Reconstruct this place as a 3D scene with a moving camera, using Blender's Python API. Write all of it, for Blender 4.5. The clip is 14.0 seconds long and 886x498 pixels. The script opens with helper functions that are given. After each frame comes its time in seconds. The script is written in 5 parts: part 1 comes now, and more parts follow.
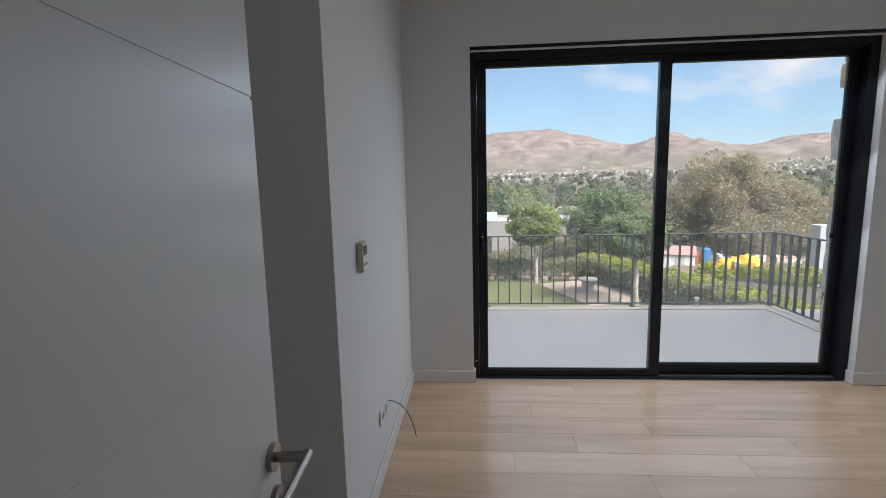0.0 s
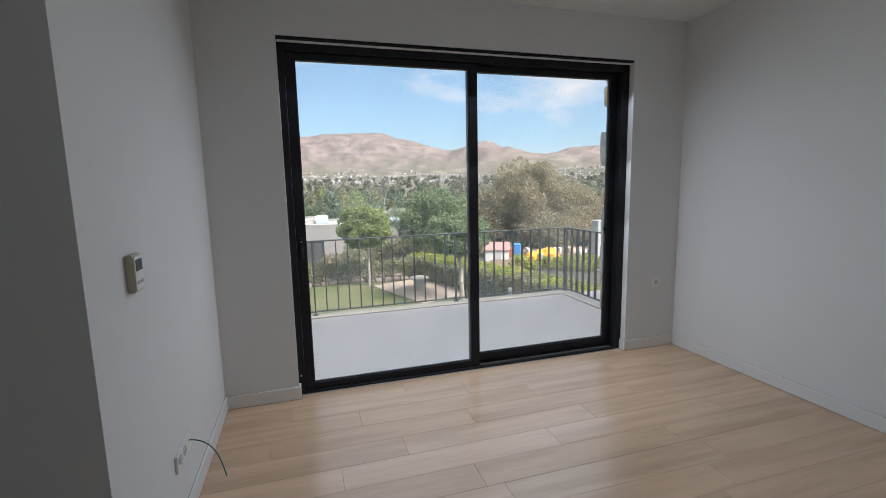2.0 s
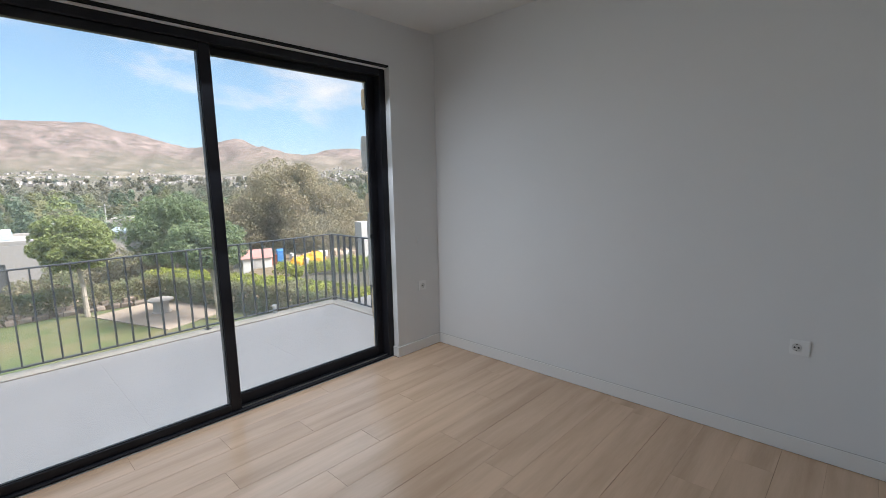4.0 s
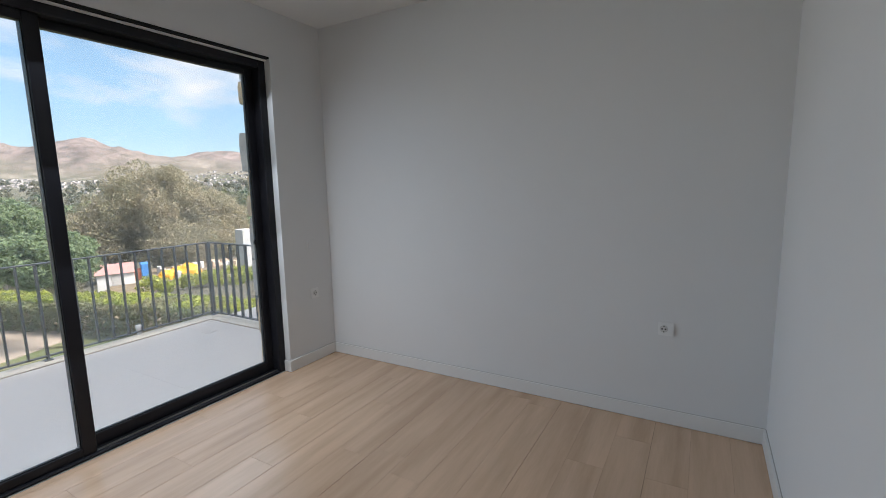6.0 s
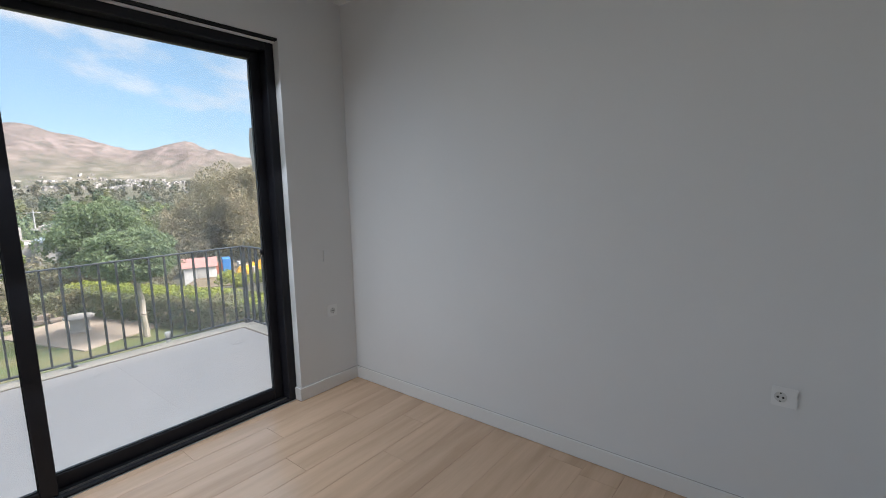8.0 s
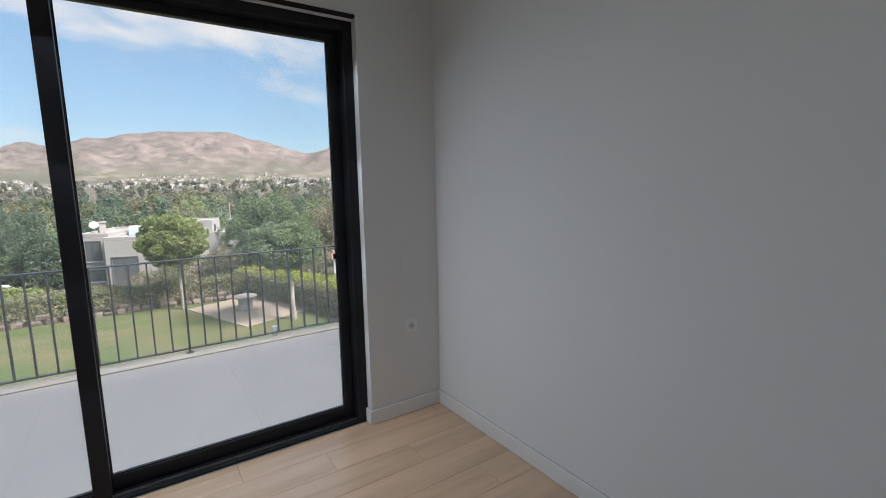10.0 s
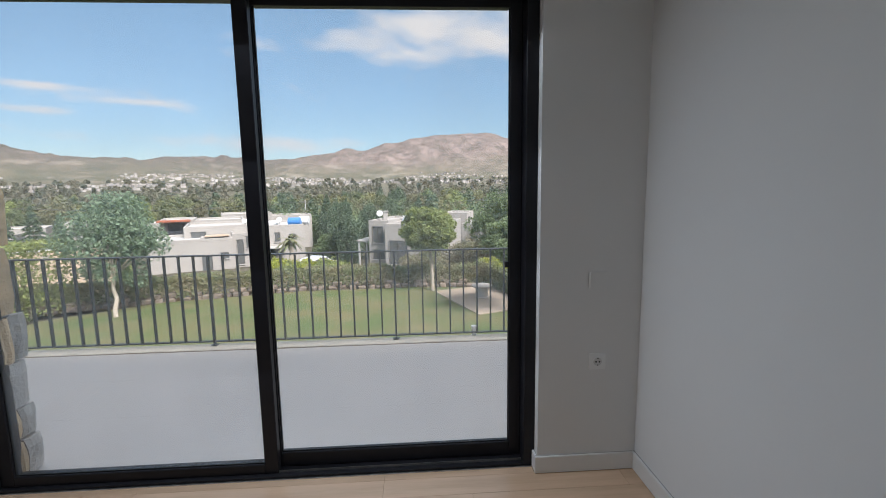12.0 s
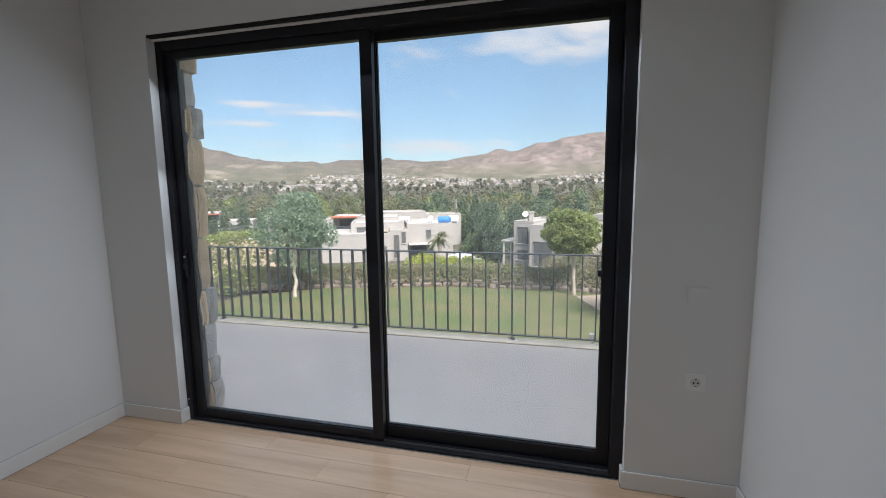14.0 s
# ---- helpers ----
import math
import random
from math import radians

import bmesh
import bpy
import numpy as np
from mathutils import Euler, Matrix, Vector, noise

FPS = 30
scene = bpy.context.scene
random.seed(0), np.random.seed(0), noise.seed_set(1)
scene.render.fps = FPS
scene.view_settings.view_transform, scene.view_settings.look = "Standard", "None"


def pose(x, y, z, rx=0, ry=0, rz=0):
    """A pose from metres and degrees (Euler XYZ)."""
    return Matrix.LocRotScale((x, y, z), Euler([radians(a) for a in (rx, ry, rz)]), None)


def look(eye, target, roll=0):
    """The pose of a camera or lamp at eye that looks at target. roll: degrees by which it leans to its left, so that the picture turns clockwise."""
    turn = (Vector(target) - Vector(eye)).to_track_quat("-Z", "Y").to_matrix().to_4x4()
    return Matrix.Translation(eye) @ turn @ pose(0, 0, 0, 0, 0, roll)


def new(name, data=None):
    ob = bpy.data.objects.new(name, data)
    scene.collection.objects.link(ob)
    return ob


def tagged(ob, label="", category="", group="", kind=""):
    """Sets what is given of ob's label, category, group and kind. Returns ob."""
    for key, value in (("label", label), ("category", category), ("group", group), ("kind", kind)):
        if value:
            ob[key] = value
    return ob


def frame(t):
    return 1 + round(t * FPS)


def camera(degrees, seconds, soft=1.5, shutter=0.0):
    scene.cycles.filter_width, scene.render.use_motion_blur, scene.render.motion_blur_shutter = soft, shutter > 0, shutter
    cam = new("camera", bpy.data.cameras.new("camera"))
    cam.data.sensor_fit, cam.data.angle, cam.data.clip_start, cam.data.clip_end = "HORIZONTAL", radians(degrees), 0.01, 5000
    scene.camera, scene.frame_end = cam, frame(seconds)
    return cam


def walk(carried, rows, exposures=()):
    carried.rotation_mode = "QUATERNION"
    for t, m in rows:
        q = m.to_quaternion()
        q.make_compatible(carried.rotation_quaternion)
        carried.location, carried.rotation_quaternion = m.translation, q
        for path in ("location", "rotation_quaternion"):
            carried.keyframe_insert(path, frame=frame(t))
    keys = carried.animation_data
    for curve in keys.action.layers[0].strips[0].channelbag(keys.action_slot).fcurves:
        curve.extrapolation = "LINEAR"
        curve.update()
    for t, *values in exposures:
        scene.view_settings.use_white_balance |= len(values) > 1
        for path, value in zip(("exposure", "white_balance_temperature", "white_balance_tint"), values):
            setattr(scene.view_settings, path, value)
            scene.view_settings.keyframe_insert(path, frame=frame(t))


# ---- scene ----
cam = camera(88.7, 14.0, soft=0.8)
PATH = [
    (0, (0.018, -3.179, 1.435), (-0.12, -1.203, 1.159), -1.3),
    (0.5, (0.02, -3.183, 1.434), (0.112, -1.204, 1.157), -1.2),
    (1, (0.017, -3.194, 1.434), (0.304, -1.234, 1.157), -1.3),
    (1.5, (0.02, -3.179, 1.426), (0.47, -1.25, 1.147), -1.3),
    (2, (0.105, -3.082, 1.422), (0.683, -1.188, 1.142), -1.2),
    (2.5, (0.193, -3.0, 1.424), (0.94, -1.166, 1.141), -1.2),
    (3, (0.245, -2.953, 1.433), (1.226, -1.233, 1.149), -1.2),
    (3.5, (0.244, -2.857, 1.451), (1.481, -1.313, 1.158), -1.2),
    (4, (0.266, -2.806, 1.454), (1.695, -1.438, 1.161), -1.2),
    (4.2, (0.267, -2.793, 1.452), (1.756, -1.49, 1.16), -1.2),
    (5.2, (0.285, -2.755, 1.440), (1.985, -1.742, 1.155), -1.2),
    (6.3, (0.346, -2.715, 1.424), (2.061, -1.725, 1.142), -1.2),
    (6.5, (0.401, -2.672, 1.426), (2.112, -1.677, 1.142), -1.1),
    (7, (0.601, -2.636, 1.437), (2.275, -1.58, 1.151), -1.2),
    (9.5, (1.413, -2.461, 1.429), (2.654, -0.917, 1.156), -1.0),
    (10, (1.561, -2.394, 1.425), (2.67, -0.753, 1.151), -1.1),
    (10.5, (1.724, -2.295, 1.44), (2.664, -0.551, 1.166), -1.0),
    (11, (1.824, -2.211, 1.44), (2.512, -0.353, 1.165), -1.0),
    (11.5, (1.955, -2.123, 1.441), (2.349, -0.181, 1.168), -0.9),
    (12, (2.055, -2.056, 1.419), (2.179, -0.078, 1.146), -0.9),
    (12.5, (2.111, -2.085, 1.405), (2.026, -0.105, 1.137), -0.9),
    (13, (2.196, -2.154, 1.442), (1.942, -0.188, 1.177), -0.9),
    (13.5, (2.253, -2.185, 1.453), (1.869, -0.24, 1.191), -0.9),
    (14, (2.333, -2.194, 1.457), (1.819, -0.279, 1.194), -0.8),
]
walk(cam, [(t, look(e, g, r)) for t, e, g, r in PATH],
     [(t, e, 6500, 14) for t, e in ((0, 1.08), (2, 1.08), (3.5, 1.20), (5.2, 1.25), (7, 1.25), (9.5, 1.02), (11, 0.84), (12.5, 0.79), (14, 0.92))])

# world: clear sky with thin cloud, hazy sun behind the house
SUN_EL, SUN_AZ = 46.0, 140.0          # degrees; azimuth clockwise from +y
world = bpy.data.worlds.new("world")
scene.world = world
world.use_nodes = True
wt = world.node_tree
wt.nodes.clear()


def wnode(kind, **values):
    n = wt.nodes.new(kind)
    for k, v in values.items():
        n.inputs[k].default_value = v
    return n


w_out = wnode("ShaderNodeOutputWorld")
w_bg = wnode("ShaderNodeBackground")
w_bg.inputs["Strength"].default_value = 0.094
sky = wt.nodes.new("ShaderNodeTexSky")
sky.sky_type, sky.sun_disc = "NISHITA", False
sky.sun_elevation, sky.sun_rotation = radians(SUN_EL), radians(SUN_AZ)
sky.air_density, sky.dust_density, sky.ozone_density = 1.1, 0.15, 3.0
w_tc = wt.nodes.new("ShaderNodeTexCoord")
w_sep = wt.nodes.new("ShaderNodeSeparateXYZ")
wt.links.new(w_tc.outputs["Generated"], w_sep.inputs[0])


def wmath(op, a, b=None):
    n = wt.nodes.new("ShaderNodeMath")
    n.operation = op
    for k, v in enumerate((a, b)):
        if isinstance(v, (int, float)):
            n.inputs[k].default_value = v
        elif v is not None:
            wt.links.new(v, n.inputs[k])
    return n.outputs[0]


w_az = wmath("ARCTAN2", w_sep.outputs["X"], w_sep.outputs["Y"])
w_el = wmath("ARCSINE", w_sep.outputs["Z"])
w_comb = wt.nodes.new("ShaderNodeCombineXYZ")
wt.links.new(wmath("MULTIPLY", w_az, 3.2), w_comb.inputs["X"])
wt.links.new(wmath("ADD", wmath("MULTIPLY", w_el, 9.0), wmath("MULTIPLY", w_az, 0.8)), w_comb.inputs["Y"])
w_noise = wnode("ShaderNodeTexNoise", Scale=1.6, Detail=8.0, Roughness=0.56, Distortion=0.25)
wt.links.new(w_comb.outputs[0], w_noise.inputs["Vector"])
# cloud banks: azimuth, elevation, spreads in degrees, weight
banks = None
for a, e, wa, we, g in ((31, 11.5, 9, 3.6, 0.38), (6, 17.5, 17, 3.8, 0.36), (-37, 9.8, 5, 0.45, 0.30), (-30, 9.0, 4, 0.35, 0.24), (-38, 7.6, 4, 0.4, 0.28), (-14, 5.4, 11, 1.1, 0.24), (-32, 5.4, 9, 0.6, 0.22)):
    da = wmath("DIVIDE", wmath("SUBTRACT", w_az, radians(a)), radians(wa))
    de = wmath("DIVIDE", wmath("SUBTRACT", w_el, radians(e)), radians(we))
    r2 = wmath("ADD", wmath("MULTIPLY", da, da), wmath("MULTIPLY", de, de))
    m = wmath("MULTIPLY", wmath("EXPONENT", wmath("MULTIPLY", r2, -1.0)), g)
    banks = m if banks is None else wmath("ADD", banks, m)
w_cloud = wmath("ADD", wmath("SUBTRACT", w_noise.outputs["Fac"], 0.07), banks)
w_ramp = wt.nodes.new("ShaderNodeValToRGB")
w_ramp.color_ramp.elements[0].position, w_ramp.color_ramp.elements[1].position = 0.54, 0.80
w_high = wt.nodes.new("ShaderNodeMapRange")          # unseen cloud towards the zenith, thickened to light terrace and room
w_high.interpolation_type = "SMOOTHSTEP"
for k, v in (("From Min", 0.36), ("From Max", 0.70), ("To Min", 0.0), ("To Max", 0.30)):
    w_high.inputs[k].default_value = v
wt.links.new(w_sep.outputs["Z"], w_high.inputs["Value"])
w_sum = wt.nodes.new("ShaderNodeMath")
w_sum.operation = "ADD"
wt.links.new(w_cloud, w_sum.inputs[0])
wt.links.new(w_high.outputs[0], w_sum.inputs[1])
wt.links.new(w_sum.outputs[0], w_ramp.inputs[0])
# the same unseen overhead cloud is made brighter, for more daylight
w_lum = wt.nodes.new("ShaderNodeMapRange")
for k, v in (("From Min", 0.34), ("From Max", 0.70), ("To Min", 5.5), ("To Max", 9.0)):
    w_lum.inputs[k].default_value = v
wt.links.new(w_sep.outputs["Z"], w_lum.inputs["Value"])
w_white = wt.nodes.new("ShaderNodeCombineColor")
for k in ("Red", "Green", "Blue"):
    wt.links.new(w_lum.outputs[0], w_white.inputs[k])
w_mix = wt.nodes.new("ShaderNodeMix")
w_mix.data_type = "RGBA"
wt.links.new(w_white.outputs[0], w_mix.inputs["B"])
wt.links.new(w_ramp.outputs["Color"], w_mix.inputs["Factor"])
w_haze = wt.nodes.new("ShaderNodeMix")               # thin even haze over the clear sky
w_haze.data_type = "RGBA"
w_haze.inputs["Factor"].default_value = 0.5
w_haze.inputs["B"].default_value = (2.0, 3.6, 5.0, 1)
wt.links.new(sky.outputs[0], w_haze.inputs["A"])
wt.links.new(w_haze.outputs["Result"], w_mix.inputs["A"])
wt.links.new(w_mix.outputs["Result"], w_bg.inputs["Color"])
wt.links.new(w_bg.outputs[0], w_out.inputs[0])

sun = new("sun", bpy.data.lights.new("sun", "SUN"))
sun.data.energy, sun.data.angle, sun.data.color = 4.5, radians(20.0), (1.0, 0.965, 0.92)
_a, _e = radians(SUN_AZ), radians(SUN_EL)
sun.matrix_world = look((0, 0, 0), (-math.sin(_a) * math.cos(_e), -math.cos(_a) * math.cos(_e), -math.sin(_e)))

# area lamps added in the opening of the sliding door, standing in for sky light
for z, watts in ((0.62, 1.0), (1.12, 1.8), (1.62, 2.7), (2.12, 3.1)):
    head = new("sky_fill", bpy.data.lights.new("sky_fill", "AREA"))
    head.data.shape, head.data.size, head.data.size_y = "RECTANGLE", 2.45, 0.12
    head.data.energy, head.data.color = watts, (0.76, 0.885, 1.0)
    head.matrix_world = look((1.32, 0.0, z), (1.32, -0.85, z - 1.0))


# ---- materials ----
def mat(name, color, rough=0.6, other=None, scale=4.0, amount=0.5, fine=60.0, bump=0.15, metal=0.0,
        stretch=(1, 1, 1), spread=0.0, spec=0.5, depth=0.004, islands=False):
    """Principled surface with colour drifting to `other` at a large and a fine scale, and fine relief."""
    m = bpy.data.materials.new(name)
    m.use_nodes = True
    nt = m.node_tree
    p = nt.nodes["Principled BSDF"]
    p.inputs["Roughness"].default_value = rough
    p.inputs["Metallic"].default_value = metal
    p.inputs["Specular IOR Level"].default_value = spec
    tc = nt.nodes.new("ShaderNodeTexCoord")
    mp = nt.nodes.new("ShaderNodeMapping")
    mp.inputs["Scale"].default_value = stretch
    nt.links.new(tc.outputs["Object"], mp.inputs[0])
    info = nt.nodes.new("ShaderNodeObjectInfo")
    rnd = info.outputs["Random"]
    if islands:
        rnd = nt.nodes.new("ShaderNodeNewGeometry").outputs["Random Per Island"]
    shift = nt.nodes.new("ShaderNodeVectorMath")
    shift.operation = "ADD"
    off = nt.nodes.new("ShaderNodeMath")
    off.operation, off.inputs[1].default_value = "MULTIPLY", 37.0 if spread and not islands else 0.0
    nt.links.new(rnd, off.inputs[0])
    nt.links.new(mp.outputs[0], shift.inputs[0])
    nt.links.new(off.outputs[0], shift.inputs[1])
    big = nt.nodes.new("ShaderNodeTexNoise")
    big.inputs["Scale"].default_value, big.inputs["Detail"].default_value = scale, 5
    small = nt.nodes.new("ShaderNodeTexNoise")
    small.inputs["Scale"].default_value, small.inputs["Detail"].default_value = fine, 3
    for n in (big, small):
        nt.links.new(shift.outputs[0], n.inputs["Vector"])
    mix = nt.nodes.new("ShaderNodeMix")
    mix.data_type = "RGBA"
    other = other or tuple(c * 0.85 for c in color)
    mix.inputs["A"].default_value, mix.inputs["B"].default_value = (*color, 1), (*other, 1)
    ramp = nt.nodes.new("ShaderNodeMapRange")
    ramp.inputs["From Min"].default_value, ramp.inputs["From Max"].default_value = 0.35, 0.68
    ramp.inputs["To Max"].default_value = amount
    nt.links.new(big.outputs["Fac"], ramp.inputs["Value"])
    add = nt.nodes.new("ShaderNodeMath")
    add.operation = "MULTIPLY_ADD"
    add.inputs[1].default_value, add.use_clamp = amount * 0.5, True
    nt.links.new(small.outputs["Fac"], add.inputs[0])
    nt.links.new(ramp.outputs[0], add.inputs[2])
    nt.links.new(add.outputs[0], mix.inputs["Factor"])
    last = mix.outputs["Result"]
    if spread:
        hsv = nt.nodes.new("ShaderNodeHueSaturation")
        val = nt.nodes.new("ShaderNodeMapRange")
        val.inputs["To Min"].default_value, val.inputs["To Max"].default_value = 1 - spread, 1 + spread
        nt.links.new(rnd, val.inputs["Value"])
        nt.links.new(val.outputs[0], hsv.inputs["Value"])
        nt.links.new(last, hsv.inputs["Color"])
        last = hsv.outputs["Color"]
    nt.links.new(last, p.inputs["Base Color"])
    if bump:
        b = nt.nodes.new("ShaderNodeBump")
        b.inputs["Strength"].default_value, b.inputs["Distance"].default_value = bump, depth
        nt.links.new(small.outputs["Fac"], b.inputs["Height"])
        nt.links.new(b.outputs[0], p.inputs["Normal"])
    return m




def leaf(name, color, other, scale=1.0, spread=0.4, through_share=0.45, fine=20):
    """Leaves: glossy above, letting light through."""
    m = mat(name, color, 0.55, other, scale, 0.8, fine, 0, spread=spread, islands=True, spec=0.25)
    nt = m.node_tree
    p = nt.nodes["Principled BSDF"]
    out = nt.nodes["Material Output"]
    tr = nt.nodes.new("ShaderNodeBsdfTranslucent")
    mx = nt.nodes.new("ShaderNodeMixShader")
    mx.inputs[0].default_value = through_share
    nt.links.new(p.inputs["Base Color"].links[0].from_socket, tr.inputs[0])
    nt.links.new(p.outputs[0], mx.inputs[1])
    nt.links.new(tr.outputs[0], mx.inputs[2])
    nt.links.new(mx.outputs[0], out.inputs[0])
    return m


WALL = mat("wall_paint", (0.80, 0.80, 0.795), 0.8, (0.77, 0.77, 0.76), 1.5, 0.5, 220, 0.06, depth=0.001, spec=0.2)
CEIL = mat("ceiling_paint", (0.80, 0.80, 0.79), 0.85, (0.77, 0.77, 0.76), 1.2, 0.15, 200, 0.05, depth=0.001)
SKIRT = mat("skirting_lacquer", (0.83, 0.82, 0.80), 0.4, None, 3, 0.1, 80, 0.03, depth=0.001)
DOOR = mat("door_lacquer", (0.665, 0.67, 0.67), 0.34, None, 2, 0.1, 300, 0.05, depth=0.0006)
OAK = mat("oak_laminate", (0.755, 0.525, 0.36), 0.24, (0.57, 0.385, 0.255), 2.2, 0.75, 26, 0.08, stretch=(0.5, 5, 5), spread=0.045, depth=0.001)
GAP = mat("floor_gap", (0.10, 0.07, 0.045), 0.8)
JOINT_SHADE = mat("skirting_joint_shade", (0.52, 0.50, 0.48), 0.9)
BLACK = mat("black_aluminium", (0.014, 0.014, 0.018), 0.42, (0.026, 0.026, 0.03), 6, 0.3, 400, 0.08, depth=0.0004, spec=0.25)
RUBBER = mat("black_gasket", (0.008, 0.008, 0.008), 0.7)
ALU = mat("bare_aluminium", (0.62, 0.62, 0.61), 0.35, None, 8, 0.2, 200, 0.03, metal=1.0)
STEEL = mat("brushed_nickel", (0.36, 0.33, 0.31), 0.32, (0.26, 0.24, 0.225), 30, 0.4, 300, 0.05, metal=1.0, stretch=(1, 0.2, 1), depth=0.0003)
PLASTIC = mat("white_plastic", (0.86, 0.86, 0.85), 0.3, None, 20, 0.1, 200, 0.02)
BEIGE = mat("beige_plastic", (0.55, 0.50, 0.40), 0.45, None, 20, 0.2, 200, 0.02)
# greyer than the plate: shade of the recessed cup put into the colour
CUP = mat("socket_insert", (0.70, 0.70, 0.68), 0.4)
DARK = mat("dark_plastic", (0.03, 0.03, 0.03), 0.4)
LCD = mat("grey_display", (0.10, 0.12, 0.12), 0.15)
GREENWIRE = mat("green_cable", (0.01, 0.16, 0.11), 0.4)
TILE = mat("white_porcelain_tile", (0.635, 0.59, 0.55), 0.5, (0.575, 0.53, 0.49), 3, 0.5, 40, 0.05, spread=0.015)
GROUT = mat("tile_grout", (0.58, 0.54, 0.50), 0.9)
COPING = mat("cream_coping", (0.78, 0.72, 0.61), 0.7, (0.56, 0.51, 0.43), 5, 0.6, 90, 0.2)
RENDER = mat("white_render", (0.80, 0.79, 0.76), 0.85, (0.70, 0.68, 0.64), 0.6, 0.5, 30, 0.2)
RAIL = mat("charcoal_paint", (0.035, 0.04, 0.045), 0.45, (0.06, 0.065, 0.07), 12, 0.4, 300, 0.1)
STONE = mat("grey_field_stone", (0.66, 0.62, 0.57), 0.85, (0.44, 0.41, 0.37), 9, 0.9, 55, 0.8, spread=0.25, depth=0.012)
OCHRE = mat("ochre_field_stone", (0.76, 0.55, 0.33), 0.85, (0.54, 0.40, 0.25), 9, 0.9, 55, 0.8, spread=0.2, depth=0.012)
EDGING = mat("brown_edging_stone", (0.24, 0.185, 0.15), 0.9, (0.13, 0.11, 0.085), 4, 0.9, 30, 0.7, spread=0.3, depth=0.01)
MORTAR = mat("mortar", (0.36, 0.34, 0.31), 0.95, None, 10, 0.5, 80, 0.5)
LAWN = mat("lawn_grass", (0.075, 0.125, 0.04), 0.9, (0.17, 0.155, 0.08), 0.75, 0.8, 18, 0.9, depth=0.05, spec=0.2)
SOIL = mat("dry_soil", (0.24, 0.18, 0.125), 0.95, (0.16, 0.13, 0.08), 0.5, 0.8, 14, 0.7, depth=0.04, spec=0.2)
PAVE = mat("sandstone_paving", (0.37, 0.30, 0.235), 0.85, (0.30, 0.245, 0.19), 1.5, 0.7, 30, 0.3, spread=0.08)
PALESTONE = mat("pale_carved_stone", (0.46, 0.42, 0.37), 0.8, (0.37, 0.33, 0.29), 4, 0.6, 50, 0.3)
CONC = mat("pale_concrete", (0.55, 0.53, 0.50), 0.85, (0.42, 0.41, 0.39), 2.5, 0.7, 40, 0.4)
BARK = mat("pale_bark", (0.52, 0.46, 0.38), 0.9, (0.34, 0.29, 0.23), 8, 0.9, 50, 0.7, stretch=(1, 1, 0.25), depth=0.02)
LEAF_BRIGHT = leaf("bright_leaves", (0.349, 0.386, 0.162), (0.245, 0.297, 0.108), 2.0, 0.3)
LEAF_DARK = leaf("dark_leaves", (0.255, 0.318, 0.172), (0.179, 0.240, 0.120), 1.0, 0.3)
LEAF_CONIFER = leaf("conifer_needles", (0.20, 0.26, 0.17), (0.14, 0.19, 0.12))
LEAF_SOFT = leaf("soft_grey_green_leaves", (0.273, 0.360, 0.241), (0.196, 0.273, 0.181))
LEAF_HEDGE = leaf("hedge_leaves", (0.225, 0.283, 0.146), (0.289, 0.257, 0.154), 1.0, 0.3)
LEAF_YELLOW = leaf("yellow_green_leaves", (0.447, 0.454, 0.086), (0.275, 0.334, 0.077), 1.2)
LEAF_GREY = leaf("grey_olive_leaves", (0.47, 0.40, 0.28), (0.31, 0.29, 0.18), 0.55, 0.2)
LEAF_OLIVE = leaf("olive_woodland", (0.31, 0.28, 0.17), (0.15, 0.175, 0.10), 0.13, 0.12, 0.45, 0.3)
LEAF_TAN = leaf("dry_brush", (0.343, 0.289, 0.195), (0.218, 0.218, 0.133), 0.8)
LEAF_FAR = leaf("far_foliage", (0.16, 0.19, 0.14), (0.29, 0.26, 0.19), 0.03, 0.1, 0.45, 0.2)
LEAF_WOOD = leaf("woodland_leaves", (0.14, 0.19, 0.11), (0.31, 0.30, 0.15), 0.13, 0.12, 0.45, 0.3)
TOWN = mat("far_whitewash", (0.50, 0.475, 0.45), 0.9, (0.33, 0.29, 0.26), 0.02, 0.8, 0.2, 0, spread=0.3, islands=True)
HOUSE = mat("house_whitewash", (0.40, 0.375, 0.345), 0.85, (0.34, 0.315, 0.285), 0.3, 0.5, 5, 0.1)
PANE_DARK = mat("house_glass", (0.12, 0.125, 0.125), 0.12, None, 1, 0.2)
FRAME_DARK = mat("house_frame", (0.09, 0.085, 0.08), 0.5)
TERRACOTTA = mat("terracotta", (0.42, 0.14, 0.075), 0.8, (0.30, 0.10, 0.06), 1.5, 0.7, 20, 0.3)
BLUE = mat("blue_plastic", (0.06, 0.24, 0.58), 0.45)
YELLOW = mat("yellow_tarpaulin", (0.78, 0.40, 0.015), 0.5, (0.60, 0.29, 0.01), 1.5, 0.6, 20, 0.4)
REDROOF = mat("faded_red_sheet", (0.46, 0.23, 0.20), 0.6, None, 2, 0.5)
CARPAINT = mat("silver_paint", (0.60, 0.62, 0.64), 0.25)
TANWALL = mat("tan_plaster", (0.52, 0.40, 0.29), 0.9, (0.42, 0.32, 0.24), 0.5, 0.6, 8, 0.2)
SLATE = mat("blue_grey_sheet", (0.30, 0.36, 0.42), 0.5)


